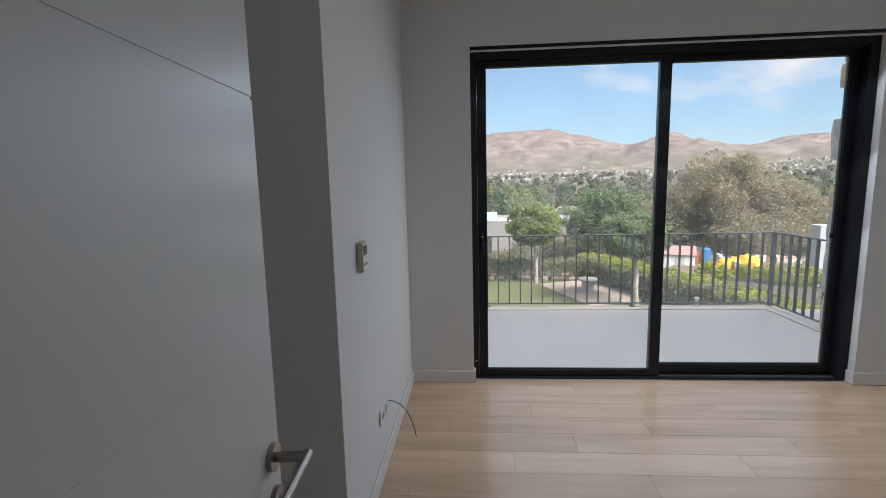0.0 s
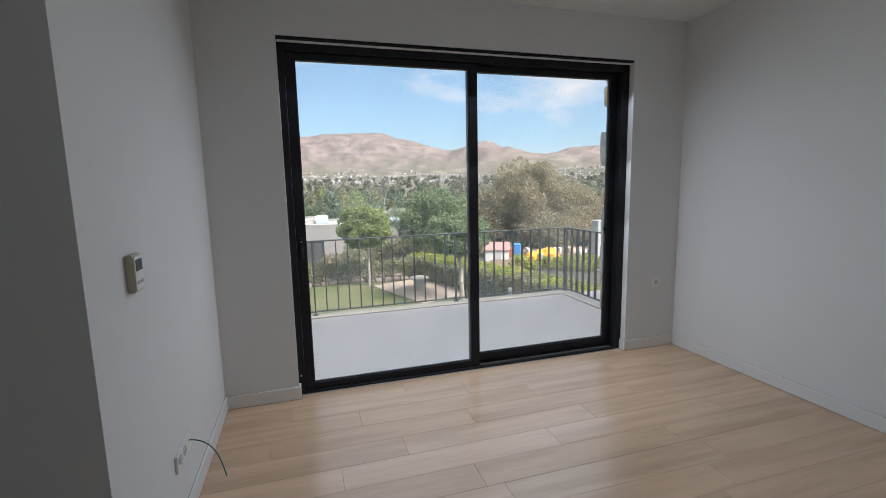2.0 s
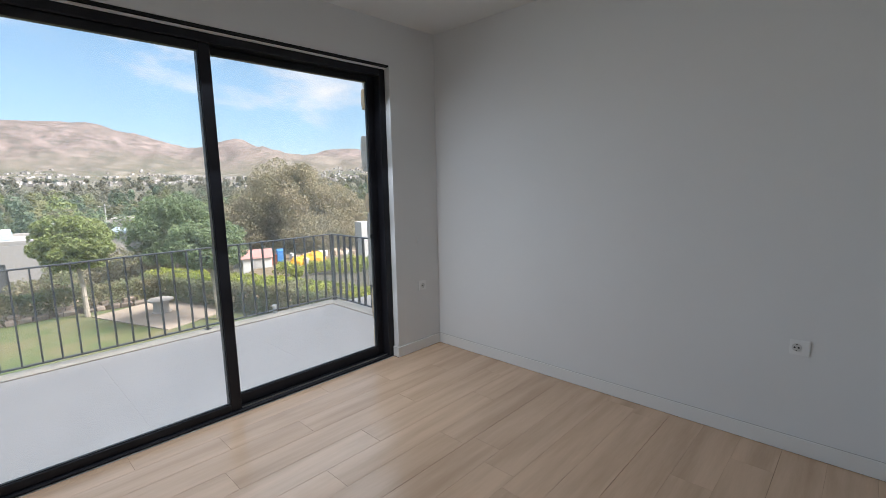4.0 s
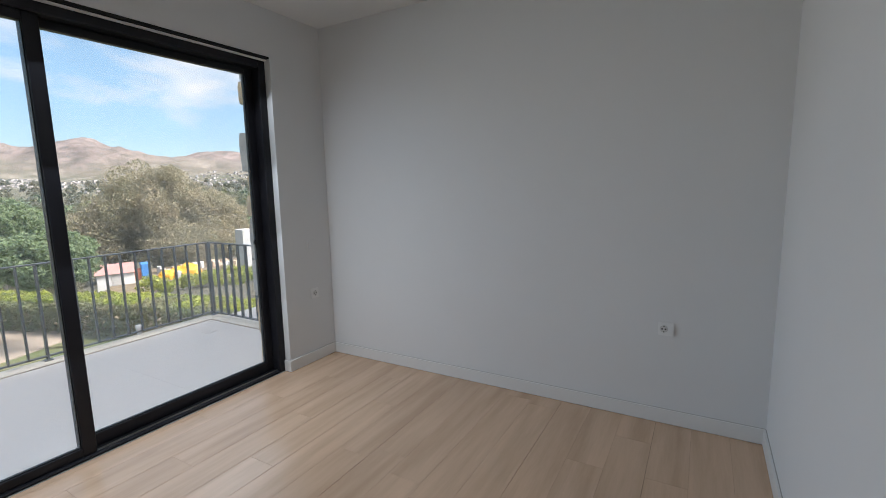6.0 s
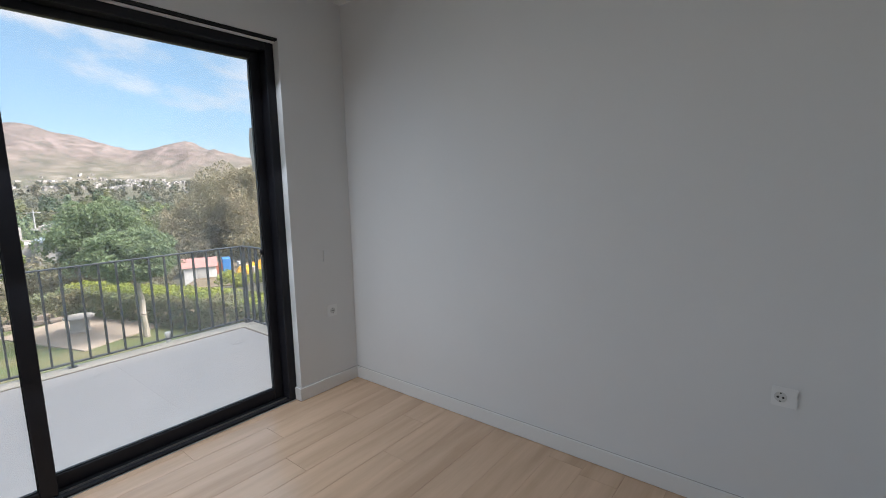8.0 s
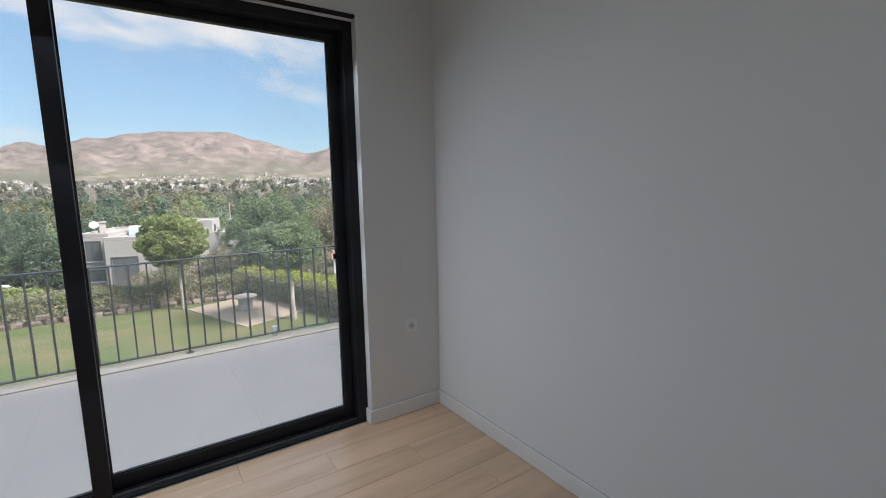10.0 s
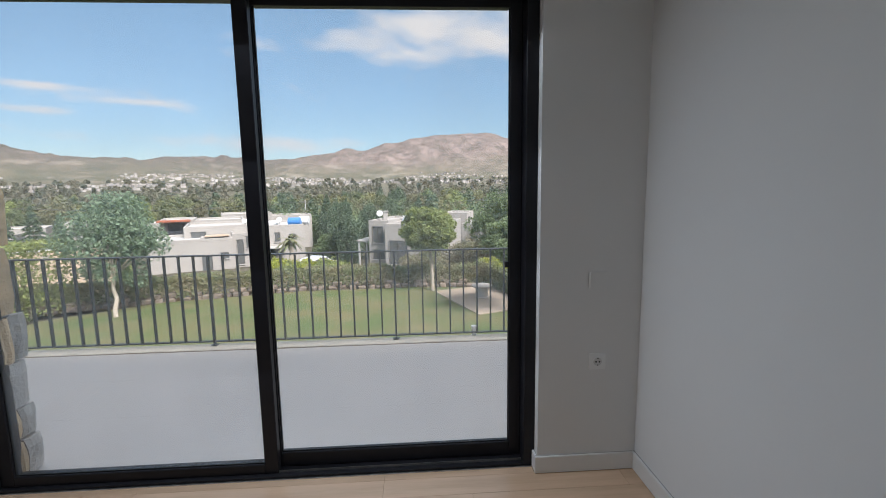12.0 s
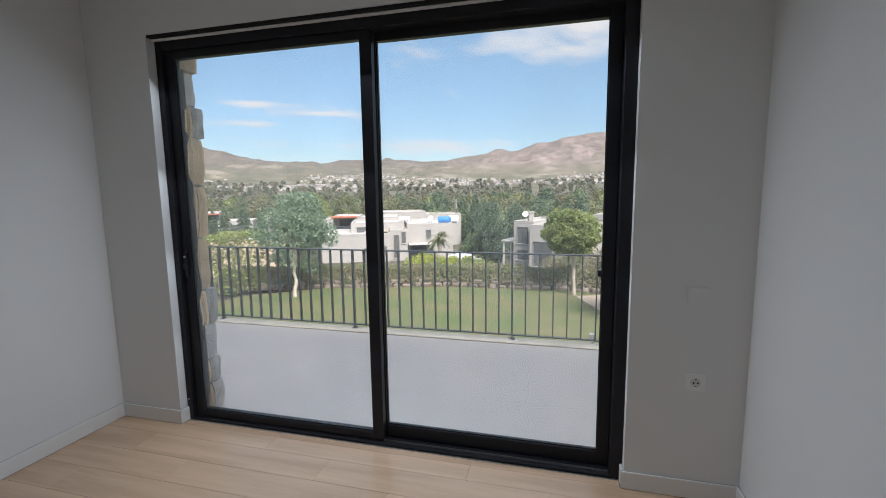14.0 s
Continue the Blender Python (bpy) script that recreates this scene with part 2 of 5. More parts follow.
def ground_material():
    """Dry soil and scrub, with pink-brown bare rock on the high ground."""
    m = mat("hillside_scrub", (0.21, 0.185, 0.14), 0.95, (0.12, 0.125, 0.09), 0.012, 0.9, 0.16, 0.0, spec=0.1)
    nt = m.node_tree
    p = nt.nodes["Principled BSDF"]
    low = p.inputs["Base Color"].links[0].from_socket
    tc = nt.nodes.new("ShaderNodeTexCoord")
    sep = nt.nodes.new("ShaderNodeSeparateXYZ")
    nt.links.new(tc.outputs["Object"], sep.inputs[0])
    n1 = nt.nodes.new("ShaderNodeTexNoise")
    n1.inputs["Scale"].default_value, n1.inputs["Detail"].default_value, n1.inputs["Roughness"].default_value = 0.011, 12, 0.72
    nt.links.new(tc.outputs["Object"], n1.inputs["Vector"])
    rock = nt.nodes.new("ShaderNodeValToRGB")
    e = rock.color_ramp.elements
    e[0].position, e[0].color = 0.38, (0.165, 0.135, 0.12, 1)
    e[1].position, e[1].color = 0.60, (0.34, 0.268, 0.245, 1)
    nt.links.new(n1.outputs["Fac"], rock.inputs[0])
    n3 = nt.nodes.new("ShaderNodeTexNoise")
    n3.inputs["Scale"].default_value, n3.inputs["Detail"].default_value, n3.inputs["Roughness"].default_value = 0.03, 9, 0.7
    nt.links.new(tc.outputs["Object"], n3.inputs["Vector"])
    dots = nt.nodes.new("ShaderNodeMapRange")
    for k, v in (("From Min", 0.46), ("From Max", 0.58), ("To Max", 0.80)):
        dots.inputs[k].default_value = v
    nt.links.new(n3.outputs["Fac"], dots.inputs["Value"])
    scrub = nt.nodes.new("ShaderNodeMix")
    scrub.data_type = "RGBA"
    scrub.inputs["B"].default_value = (0.135, 0.124, 0.108, 1)
    west = nt.nodes.new("ShaderNodeMapRange")            # the western hills are overgrown
    for k, v in (("From Min", -150.0), ("From Max", -900.0), ("To Max", 0.62)):
        west.inputs[k].default_value = v
    nt.links.new(sep.outputs["X"], west.inputs["Value"])
    grown = nt.nodes.new("ShaderNodeMath")
    grown.operation, grown.use_clamp = "ADD", True
    nt.links.new(dots.outputs[0], grown.inputs[0])
    nt.links.new(west.outputs[0], grown.inputs[1])
    nt.links.new(grown.outputs[0], scrub.inputs["Factor"])
    nt.links.new(rock.outputs["Color"], scrub.inputs["A"])
    # pale cleared terraces on the lower slopes
    n4 = nt.nodes.new("ShaderNodeTexNoise")
    n4.inputs["Scale"].default_value, n4.inputs["Detail"].default_value = 0.009, 7
    flat = nt.nodes.new("ShaderNodeMapping")
    flat.inputs["Scale"].default_value = (1.3, 1.3, 3.0)
    nt.links.new(tc.outputs["Object"], flat.inputs[0])
    nt.links.new(flat.outputs[0], n4.inputs["Vector"])
    clear = nt.nodes.new("ShaderNodeMapRange")
    for k, v in (("From Min", 0.56), ("From Max", 0.62), ("To Max", 0.34)):
        clear.inputs[k].default_value = v
    nt.links.new(n4.outputs["Fac"], clear.inputs["Value"])
    band = nt.nodes.new("ShaderNodeMapRange")
    for k, v in (("From Min", 150.0), ("From Max", 90.0)):
        band.inputs[k].default_value = v
    nt.links.new(sep.outputs["Z"], band.inputs["Value"])
    both = nt.nodes.new("ShaderNodeMath")
    both.operation = "MULTIPLY"
    nt.links.new(clear.outputs[0], both.inputs[0])
    nt.links.new(band.outputs[0], both.inputs[1])
    terr = nt.nodes.new("ShaderNodeMix")
    terr.data_type = "RGBA"
    terr.inputs["B"].default_value = (0.44, 0.38, 0.32, 1)
    nt.links.new(both.outputs[0], terr.inputs["Factor"])
    up = nt.nodes.new("ShaderNodeMapRange")
    up.inputs["From Min"].default_value, up.inputs["From Max"].default_value = 40, 150
    wob = nt.nodes.new("ShaderNodeMath")
    wob.operation, wob.inputs[1].default_value = "MULTIPLY_ADD", 160.0
    n2 = nt.nodes.new("ShaderNodeTexNoise")
    n2.inputs["Scale"].default_value, n2.inputs["Detail"].default_value = 0.003, 6
    nt.links.new(tc.outputs["Object"], n2.inputs["Vector"])
    nt.links.new(n2.outputs["Fac"], wob.inputs[0])
    low_z = nt.nodes.new("ShaderNodeMath")
    low_z.operation, low_z.inputs[1].default_value = "SUBTRACT", 80.0
    nt.links.new(sep.outputs["Z"], low_z.inputs[0])
    nt.links.new(low_z.outputs[0], wob.inputs[2])
    nt.links.new(wob.outputs[0], up.inputs["Value"])
    mix = nt.nodes.new("ShaderNodeMix")
    mix.data_type = "RGBA"
    nt.links.new(up.outputs[0], mix.inputs["Factor"])
    nt.links.new(low, mix.inputs["A"])
    nt.links.new(scrub.outputs["Result"], mix.inputs["B"])
    nt.links.new(mix.outputs["Result"], terr.inputs["A"])
    nt.links.new(terr.outputs["Result"], p.inputs["Base Color"])
    relief = nt.nodes.new("ShaderNodeBump")
    relief.inputs["Strength"].default_value, relief.inputs["Distance"].default_value = 0.8, 20.0
    nt.links.new(n1.outputs["Fac"], relief.inputs["Height"])
    nt.links.new(relief.outputs[0], p.inputs["Normal"])
    return m


def glass_material():
    m = bpy.data.materials.new("dusty_hazed_glass")
    m.use_nodes = True
    nt = m.node_tree
    nt.nodes.clear()
    out = nt.nodes.new("ShaderNodeOutputMaterial")
    mix = nt.nodes.new("ShaderNodeMixShader")
    fres = nt.nodes.new("ShaderNodeFresnel")
    fres.inputs["IOR"].default_value = 1.3
    clear = nt.nodes.new("ShaderNodeBsdfTransparent")
    clear.inputs[0].default_value = (0.965, 0.97, 0.97, 1)
    gloss = nt.nodes.new("ShaderNodeBsdfGlossy")
    gloss.inputs["Roughness"].default_value = 0.0
    nt.links.new(fres.outputs[0], mix.inputs[0])
    nt.links.new(clear.outputs[0], mix.inputs[1])
    nt.links.new(gloss.outputs[0], mix.inputs[2])
    # smeared dust film, thickened so that its veil also stands for outdoor haze
    dust_haze = nt.nodes.new("ShaderNodeBsdfTranslucent")
    dust_haze.inputs[0].default_value = (0.80, 0.80, 0.80, 1)
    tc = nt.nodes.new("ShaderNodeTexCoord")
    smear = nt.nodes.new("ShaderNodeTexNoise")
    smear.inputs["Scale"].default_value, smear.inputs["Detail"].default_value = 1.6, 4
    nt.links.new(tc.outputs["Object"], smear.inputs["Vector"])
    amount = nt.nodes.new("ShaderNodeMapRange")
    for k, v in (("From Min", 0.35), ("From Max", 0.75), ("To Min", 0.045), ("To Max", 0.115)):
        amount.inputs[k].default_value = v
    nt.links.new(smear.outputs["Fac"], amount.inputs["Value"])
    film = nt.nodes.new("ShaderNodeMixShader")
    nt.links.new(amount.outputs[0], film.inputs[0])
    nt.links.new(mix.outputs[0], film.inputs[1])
    nt.links.new(dust_haze.outputs[0], film.inputs[2])
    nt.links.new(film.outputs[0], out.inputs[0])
    return m


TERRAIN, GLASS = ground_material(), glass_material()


# ---- mesh helpers ----
def box(bm, x0, y0, z0, x1, y1, z1, bevel=0.0, seg=1):
    vs = [bm.verts.new((x, y, z)) for x in (x0, x1) for y in (y0, y1) for z in (z0, z1)]
    fs = [bm.faces.new([vs[i] for i in f]) for f in ((0, 1, 3, 2), (4, 6, 7, 5), (0, 4, 5, 1), (2, 3, 7, 6), (0, 2, 6, 4), (1, 5, 7, 3))]
    if bevel:
        es = list({e for f in fs for e in f.edges})
        bmesh.ops.bevel(bm, geom=es, offset=bevel, segments=seg, affect="EDGES", clamp_overlap=True)
    return vs


def tube(bm, a, b, r0, r1=None, n=10):
    a, b = Vector(a), Vector(b)
    r1 = r0 if r1 is None else r1
    q = (b - a).to_track_quat("Z", "Y")
    rings = []
    for p, r in ((a, r0), (b, r1)):
        rings.append([bm.verts.new(p + q @ Vector((r * math.cos(2 * math.pi * i / n), r * math.sin(2 * math.pi * i / n), 0))) for i in range(n)])
    for i in range(n):
        bm.faces.new((rings[0][i], rings[0][(i + 1) % n], rings[1][(i + 1) % n], rings[1][i]))
    bm.faces.new(rings[0][::-1])
    bm.faces.new(rings[1])


def lathe(bm, cx, cy, profile, n=24):
    rings = [[bm.verts.new((cx + r * math.cos(2 * math.pi * i / n), cy + r * math.sin(2 * math.pi * i / n), z)) for i in range(n)] for r, z in profile]
    for a, b in zip(rings, rings[1:]):
        for i in range(n):
            bm.faces.new((a[i], a[(i + 1) % n], b[(i + 1) % n], b[i]))
    bm.faces.new(rings[0][::-1])
    bm.faces.new(rings[-1])


def to_mesh(name, bm, material, smooth=False):
    bmesh.ops.recalc_face_normals(bm, faces=bm.faces[:])
    me = bpy.data.meshes.new(name)
    bm.to_mesh(me)
    bm.free()
    me.materials.append(material)
    if smooth:
        for p in me.polygons:
            p.use_smooth = True
    return me


def part(name, bm, material, parent, label="", smooth=False):
    ob = new(name, to_mesh(name, bm, material, smooth))
    ob.parent = parent
    if label:
        ob["label"] = label
    return ob


def box_part(name, parent, material, dims, bevel=0.0, label="", seg=1):
    bm = bmesh.new()
    box(bm, *dims, bevel=bevel, seg=seg)
    return part(name, bm, material, parent, label)


def thing(name, label, category, at=(0, 0, 0), group="", turn=0.0):
    ob = new(name)
    ob.matrix_world = pose(*at, 0, 0, turn)
    return tagged(ob, label, category, group)


def structure(name, material, dims_list, label, category, bevel=0.0, kind="structure"):
    bm = bmesh.new()
    for d in dims_list:
        box(bm, *d, bevel=bevel)
    return tagged(new(name, to_mesh(name, bm, material)), label, category, kind=kind)


def quads_mesh(name, verts, material):
    """One mesh from an (n, 4, 3) array of quads."""
    me = bpy.data.meshes.new(name)
    n = len(verts)
    me.from_pydata(verts.reshape(-1, 3).tolist(), [], np.arange(4 * n).reshape(n, 4).tolist())
    me.materials.append(material)
    return me


def leaf_quads(pts, size, rng, flat=0.0, facing=None, loose=1.0):
    """Small bent leaf quads at the points; with `facing` they lie along the clump's surface, `loose` of the way to any turn."""
    n = len(pts)
    u = rng.normal(size=(n, 3))
    v = rng.normal(size=(n, 3))
    if facing is None:
        v[:, 2] *= 1 - flat
        u[:, 2] *= 1 - flat
    else:
        w = facing + rng.normal(size=(n, 3)) * loose
        w /= np.linalg.norm(w, axis=1)[:, None] + 1e-6
        u -= w * np.sum(u * w, axis=1)[:, None]
        v = np.cross(w, u)
    u /= np.linalg.norm(u, axis=1)[:, None] + 1e-6
    v -= u * np.sum(u * v, axis=1)[:, None]
    v /= np.linalg.norm(v, axis=1)[:, None] + 1e-6
    s = size * rng.uniform(0.6, 1.4, (n, 1))
    w = np.cross(u, v) * 0.25
    return np.stack([pts - u * s, pts + v * s * 0.6 + w * s, pts + u * s, pts - v * s * 0.6 + w * s], axis=1)


def clump_points(center, radii, n, rng, clumps=40, clump_r=0.3, shell=0.55):
    """Points in many clumps over an uneven ellipsoid, with gaps between the clumps, and the way each clump faces there."""
    d = rng.normal(size=(clumps, 3))
    d /= np.linalg.norm(d, axis=1)[:, None]
    d *= (shell + (1 - shell) * rng.uniform(0, 1, (clumps, 1)) ** 0.6) * rng.uniform(0.85, 1.08, (clumps, 1))
    c = d * np.array(radii)
    pick = rng.integers(0, clumps, n)
    way = rng.normal(size=(n, 3))
    way /= np.linalg.norm(way, axis=1)[:, None]
    off = way * rng.uniform(0.3, 1, (n, 1)) ** 0.35
    return np.array(center) + c[pick] + off * clump_r * np.array(radii), way * 0.8 + d[pick] * 0.5


# ---- the room ----
XL, XR, YB, H = -0.455, 3.132, -3.09, 2.67
OX0, OX1, OH = 0.004, 2.637, 2.35          # opening of the sliding door
NX, NY = -1.10, -1.70                    # niche beside the entrance
DX0, DX1, DH = -0.42, 0.46, 2.12         # doorway

structure("wall_north", WALL, [(XL, 0, 0, OX0, 0.18, H), (OX1, 0, 0, XR, 0.18, H), (OX0, 0, OH, OX1, 0.18, H)],
          "white painted wall around the sliding glass door", "wall")
structure("wall_east", WALL, [(XR, YB - 0.2, 0, XR + 0.2, 0.18, H)], "white painted plain side wall with one socket", "wall")
structure("wall_west", WALL, [(XL - 0.2, NY, 0, XL, 0.18, H), (NX, NY, 0, XL - 0.2, NY + 0.12, H)],
          "white painted wall with thermostat and sockets", "wall")
structure("wall_niche", WALL, [(NX - 0.15, YB - 0.2, 0, NX, NY + 0.12, H)], "white painted wall of the recess behind the door", "wall")
structure("wall_south", WALL, [(NX, YB - 0.2, 0, DX0, YB, H), (DX1, YB - 0.2, 0, XR, YB, H), (DX0, YB - 0.2, DH, DX1, YB, H)],
          "white painted wall with the entrance doorway", "wall")
structure("ceiling", CEIL, [(NX - 0.15, YB - 0.2, H, XR + 0.2, 0.18, H + 0.05)], "plain white painted ceiling", "ceiling")
structure("wall_hall", WALL, [(-1.3, -4.7, 0, 1.5, -4.55, H), (-1.3, -4.55, 0, -1.15, YB - 0.2, H), (1.35, -4.55, 0, 1.5, YB - 0.2, H)],
          "white painted walls of the hall", "wall")
structure("ceiling_hall", CEIL, [(-1.3, -4.7, H, 1.5, YB - 0.2, H + 0.05)], "white hall ceiling", "ceiling")
structure("floor_hall", OAK, [(-1.3, -4.7, -0.1, 1.5, YB - 0.2, -0.002)], "oak laminate hall floor", "floor")
floor = structure("floor", GAP, [(NX, YB - 0.2, -0.1, XR, 0.054, -0.008)], "light oak laminate plank floor", "floor")

# skirting with rounded top edge
SH, ST = 0.088, 0.014


def skirting(name, dims):
    bm = bmesh.new()
    box(bm, dims[0], dims[1], 0.003, *dims[3:])
    tops = [e for e in bm.edges if all(abs(v.co.z - SH) < 1e-5 for v in e.verts)]
    bmesh.ops.bevel(bm, geom=tops, offset=0.0022, segments=2, affect="EDGES", clamp_overlap=True)
    board = tagged(new(name, to_mesh(name, bm, SKIRT)), "white lacquered skirting board along the wall", "skirting", kind="structure")
    # dark strip in the joint at the floor draws the board's shadow line
    bm = bmesh.new()
    long_x = dims[3] - dims[0] > dims[4] - dims[1]
    cut = (0.0, 0.004) if long_x else (0.004, 0.0)
    box(bm, dims[0] + cut[0], dims[1] + cut[1], 0.0, dims[3] - cut[0], dims[4] - cut[1], 0.003)
    part("floor_joint", bm, GAP, board)
    # thin darker strip draws the shadow line in the joint above the board
    bm = bmesh.new()
    thin = (0.0, ST * 0.7) if long_x else (ST * 0.7, 0.0)
    x0, y0, x1, y1 = dims[0], dims[1], dims[3], dims[4]
    if long_x:
        (y0, y1) = (y0 + thin[1], y1) if y1 > -0.1 else (y0, y1 - thin[1])
    elif x0 > 1.0:
        x0 += thin[0]
    else:
        x1 -= thin[0]
    box(bm, x0, y0, SH, x1, y1, SH + 0.0016)
    part("top_joint", bm, JOINT_SHADE, board)
    return board


for nm, d in (("baseboard_north_west", (XL + ST, -ST, 0, OX0 + ST, 0, SH)), ("baseboard_reveal_west", (OX0, 0, 0, OX0 + ST, 0.055, SH)),
              ("baseboard_north_east", (OX1 - ST, -ST, 0, XR - ST, 0, SH)), ("baseboard_reveal_east", (OX1 - ST, 0, 0, OX1, 0.055, SH)),
              ("baseboard_east", (XR - ST, YB, 0, XR, 0, SH)), ("baseboard_west", (XL, NY - ST, 0, XL + ST, 0, SH)),
              ("baseboard_recess", (NX, NY - ST, 0, XL, NY, SH)), ("baseboard_south", (DX1 + 0.09, YB, 0, XR - ST, YB + ST, SH))):
    skirting(nm, d)


# ---- sliding glass door ----
slider = tagged(thing("door_1", "black aluminium sliding door with two large glass panes", "sliding door"), kind="structure")
FY0, FY1 = 0.055, 0.215


def bar(name, parent, dims, material=BLACK, bevel=0.003):
    return box_part(name, parent, material, dims, bevel)


bar("frame_jamb", slider, (OX0, FY0, 0.0, OX0 + 0.042, FY1, OH - 0.012))
bar("frame_jamb", slider, (OX1 - 0.057, FY0, 0.0, OX1, FY1, OH - 0.012))
bar("frame_head", slider, (OX0 + 0.042, FY0, OH - 0.075, OX1 - 0.057, FY1, OH - 0.012))
bar("frame_sill", slider, (OX0 + 0.042, FY0, -0.008, OX1 - 0.057, FY1, 0.016))
bar("sill_track", slider, (OX0 + 0.05, 0.085, 0.016, OX1 - 0.06, 0.089, 0.026), ALU, 0.0)
bar("threshold_strip", slider, (OX0 + 0.02, FY0 - 0.010, -0.001, OX1 - 0.02, FY0 - 0.001, 0.004), ALU, 0.001)
# solid black strip stands in for the shadow gap over the frame
bar("head_gap", slider, (OX0, 0.006, OH - 0.014, OX1, FY0, OH - 0.001), RUBBER, 0.0)
bar("head_bead", slider, (OX0 + 0.005, 0.03, OH - 0.026, OX1 - 0.005, FY0 - 0.003, OH - 0.016), SKIRT, 0.001)


def sash(x0, x1, g0, g1, z0, z1, gz0, gz1, y0, y1, label):
    s = new("sash")
    s.parent = slider
    s["label"] = label
    bar("stile", s, (x0, y0, z0, g0, y1, z1))
    bar("stile", s, (g1, y0, z0, x1, y1, z1))
    bar("rail", s, (g0, y0, z0, g1, y1, gz0))
    bar("rail", s, (g0, y0, gz1, g1, y1, z1))
    yc = (y0 + y1) / 2
    p = box_part("pane", s, GLASS, (g0 - 0.008, yc - 0.003, gz0 - 0.008, g1 + 0.008, yc + 0.003, gz1 + 0.008), label="clear glass pane with dust and added haze")
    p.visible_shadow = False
    for d in ((g0, y0 + 0.012, gz0, g0 + 0.004, yc - 0.004, gz1), (g1 - 0.004, y0 + 0.012, gz0, g1, yc - 0.004, gz1),
              (g0 + 0.004, y0 + 0.012, gz0, g1 - 0.004, yc - 0.004, gz0 + 0.004)):
        bar("gasket", s, d, RUBBER, 0.0)
    return s


left_sash = sash(0.047, 1.353, 0.108, 1.287, 0.018, 2.274, 0.066, 2.229, 0.078, 0.122, "inner sliding sash")
right_sash = sash(1.296, 2.579, 1.356, 2.520, 0.020, 2.272, 0.092, 2.229, 0.130, 0.174, "outer sliding sash")
bm = bmesh.new()
box(bm, 0.066, 0.066, 0.94, 0.090, 0.078, 1.09, 0.004)
box(bm, 0.070, 0.050, 0.99, 0.086, 0.067, 1.02, 0.003)
part("handle", bm, BLACK, left_sash, "recessed black pull")
bm = bmesh.new()
tube(bm, (0.078, 0.058, 1.065), (0.078, 0.078, 1.065), 0.006)
part("lock_button", bm, ALU, left_sash, "small bright lock button")
bm = bmesh.new()
box(bm, 2.500, 0.138, 1.015, 2.522, 0.156, 1.045, 0.003)
part("latch_keeper", bm, BLACK, right_sash, "small black latch keeper")
bm = bmesh.new()
tube(bm, (0.022, 0.050, 0.14), (0.022, 0.056, 0.14), 0.006)
part("screw_cap", bm, ALU, slider)


# ---- entrance door, standing open ----
door = tagged(thing("door_2", "white lacquered flush door standing open, with grooves", "door"), kind="structure")
LX, LY0, LY1 = -0.36, -3.12, -2.405
for z0, z1 in ((0.008, 1.1836), (1.1837, 1.5860), (1.5920, 2.09)):
    bar("panel", door, (LX - 0.040, LY0, z0, LX, LY1, z1), DOOR, 0.0003)
bar("core", door, (LX - 0.037, LY0 + 0.003, 0.01, LX - 0.002, LY1 - 0.003, 2.088), DOOR, 0.0)
HZ, HY = 0.955, LY1 - 0.035
bm = bmesh.new()
tube(bm, (LX, HY, HZ), (LX + 0.009, HY, HZ), 0.026, 0.025, 28)
tube(bm, (LX + 0.009, HY, HZ), (LX + 0.064, HY, HZ), 0.0095, n=16)
handle = part("handle", bm, STEEL, door, "brushed nickel lever handle", smooth=False)
bm = bmesh.new()
tube(bm, (LX + 0.064, HY + 0.0095, HZ), (LX + 0.064, HY - 0.125, HZ), 0.0095, n=16)
part("lever", bm, STEEL, handle)
bm = bmesh.new()
tube(bm, (LX, HY, HZ - 0.085), (LX + 0.009, HY, HZ - 0.085), 0.026, 0.025, 28)
part("key_rose", bm, STEEL, door, "brushed nickel key rose")
door.matrix_world = Matrix.Translation((0.004, 0, 0)) @ Matrix.Translation((LX, LY1, 0)) @ Matrix.Rotation(radians(3.3), 4, "Z") @ Matrix.Translation((-LX, -LY1, 0))
structure("trim_doorway", SKIRT, [(DX0 - 0.07, YB, 0, DX0, YB + 0.012, DH + 0.07), (DX1, YB, 0, DX1 + 0.07, YB + 0.012, DH + 0.07), (DX0, YB, DH, DX1, YB + 0.012, DH + 0.07)],
          "white door casing", "door casing", bevel=0.002)


# ---- wall fittings ----
def plate(name, label, category, m, w=0.082, h=0.082, cx=(), finish=None):
    """A fitting whose plate lies in its own xz plane and looks to -y."""
    t = new(name)
    t.matrix_world = m
    tagged(t, label, category)
    bm = bmesh.new()
    box(bm, -w / 2, -0.009, -h / 2, w / 2, 0, h / 2, 0.003, 2)
    part("plate", bm, finish or PLASTIC, t)
    for x in cx:
        bm = bmesh.new()
        lathe(bm, 0, 0, [(0.021, 0.0), (0.021, 0.0025), (0.0195, 0.0035)], 24)
        for v in bm.verts:
            v.co = (v.co.x + x, -0.009 - v.co.z, v.co.y)
        s = part("socket_cup", bm, CUP, t, "round socket insert")
        bm = bmesh.new()
        for dx in (-0.0085, 0.0085):
            tube(bm, (x + dx, -0.0125, 0.0), (x + dx, -0.0135, 0.0), 0.0045, n=10)
        box(bm, x - 0.003, -0.0135, 0.0145, x + 0.003, -0.0125, 0.019)
        box(bm, x - 0.003, -0.0135, -0.019, x + 0.003, -0.0125, -0.0145)
        part("contacts", bm, DARK, s)
    return t


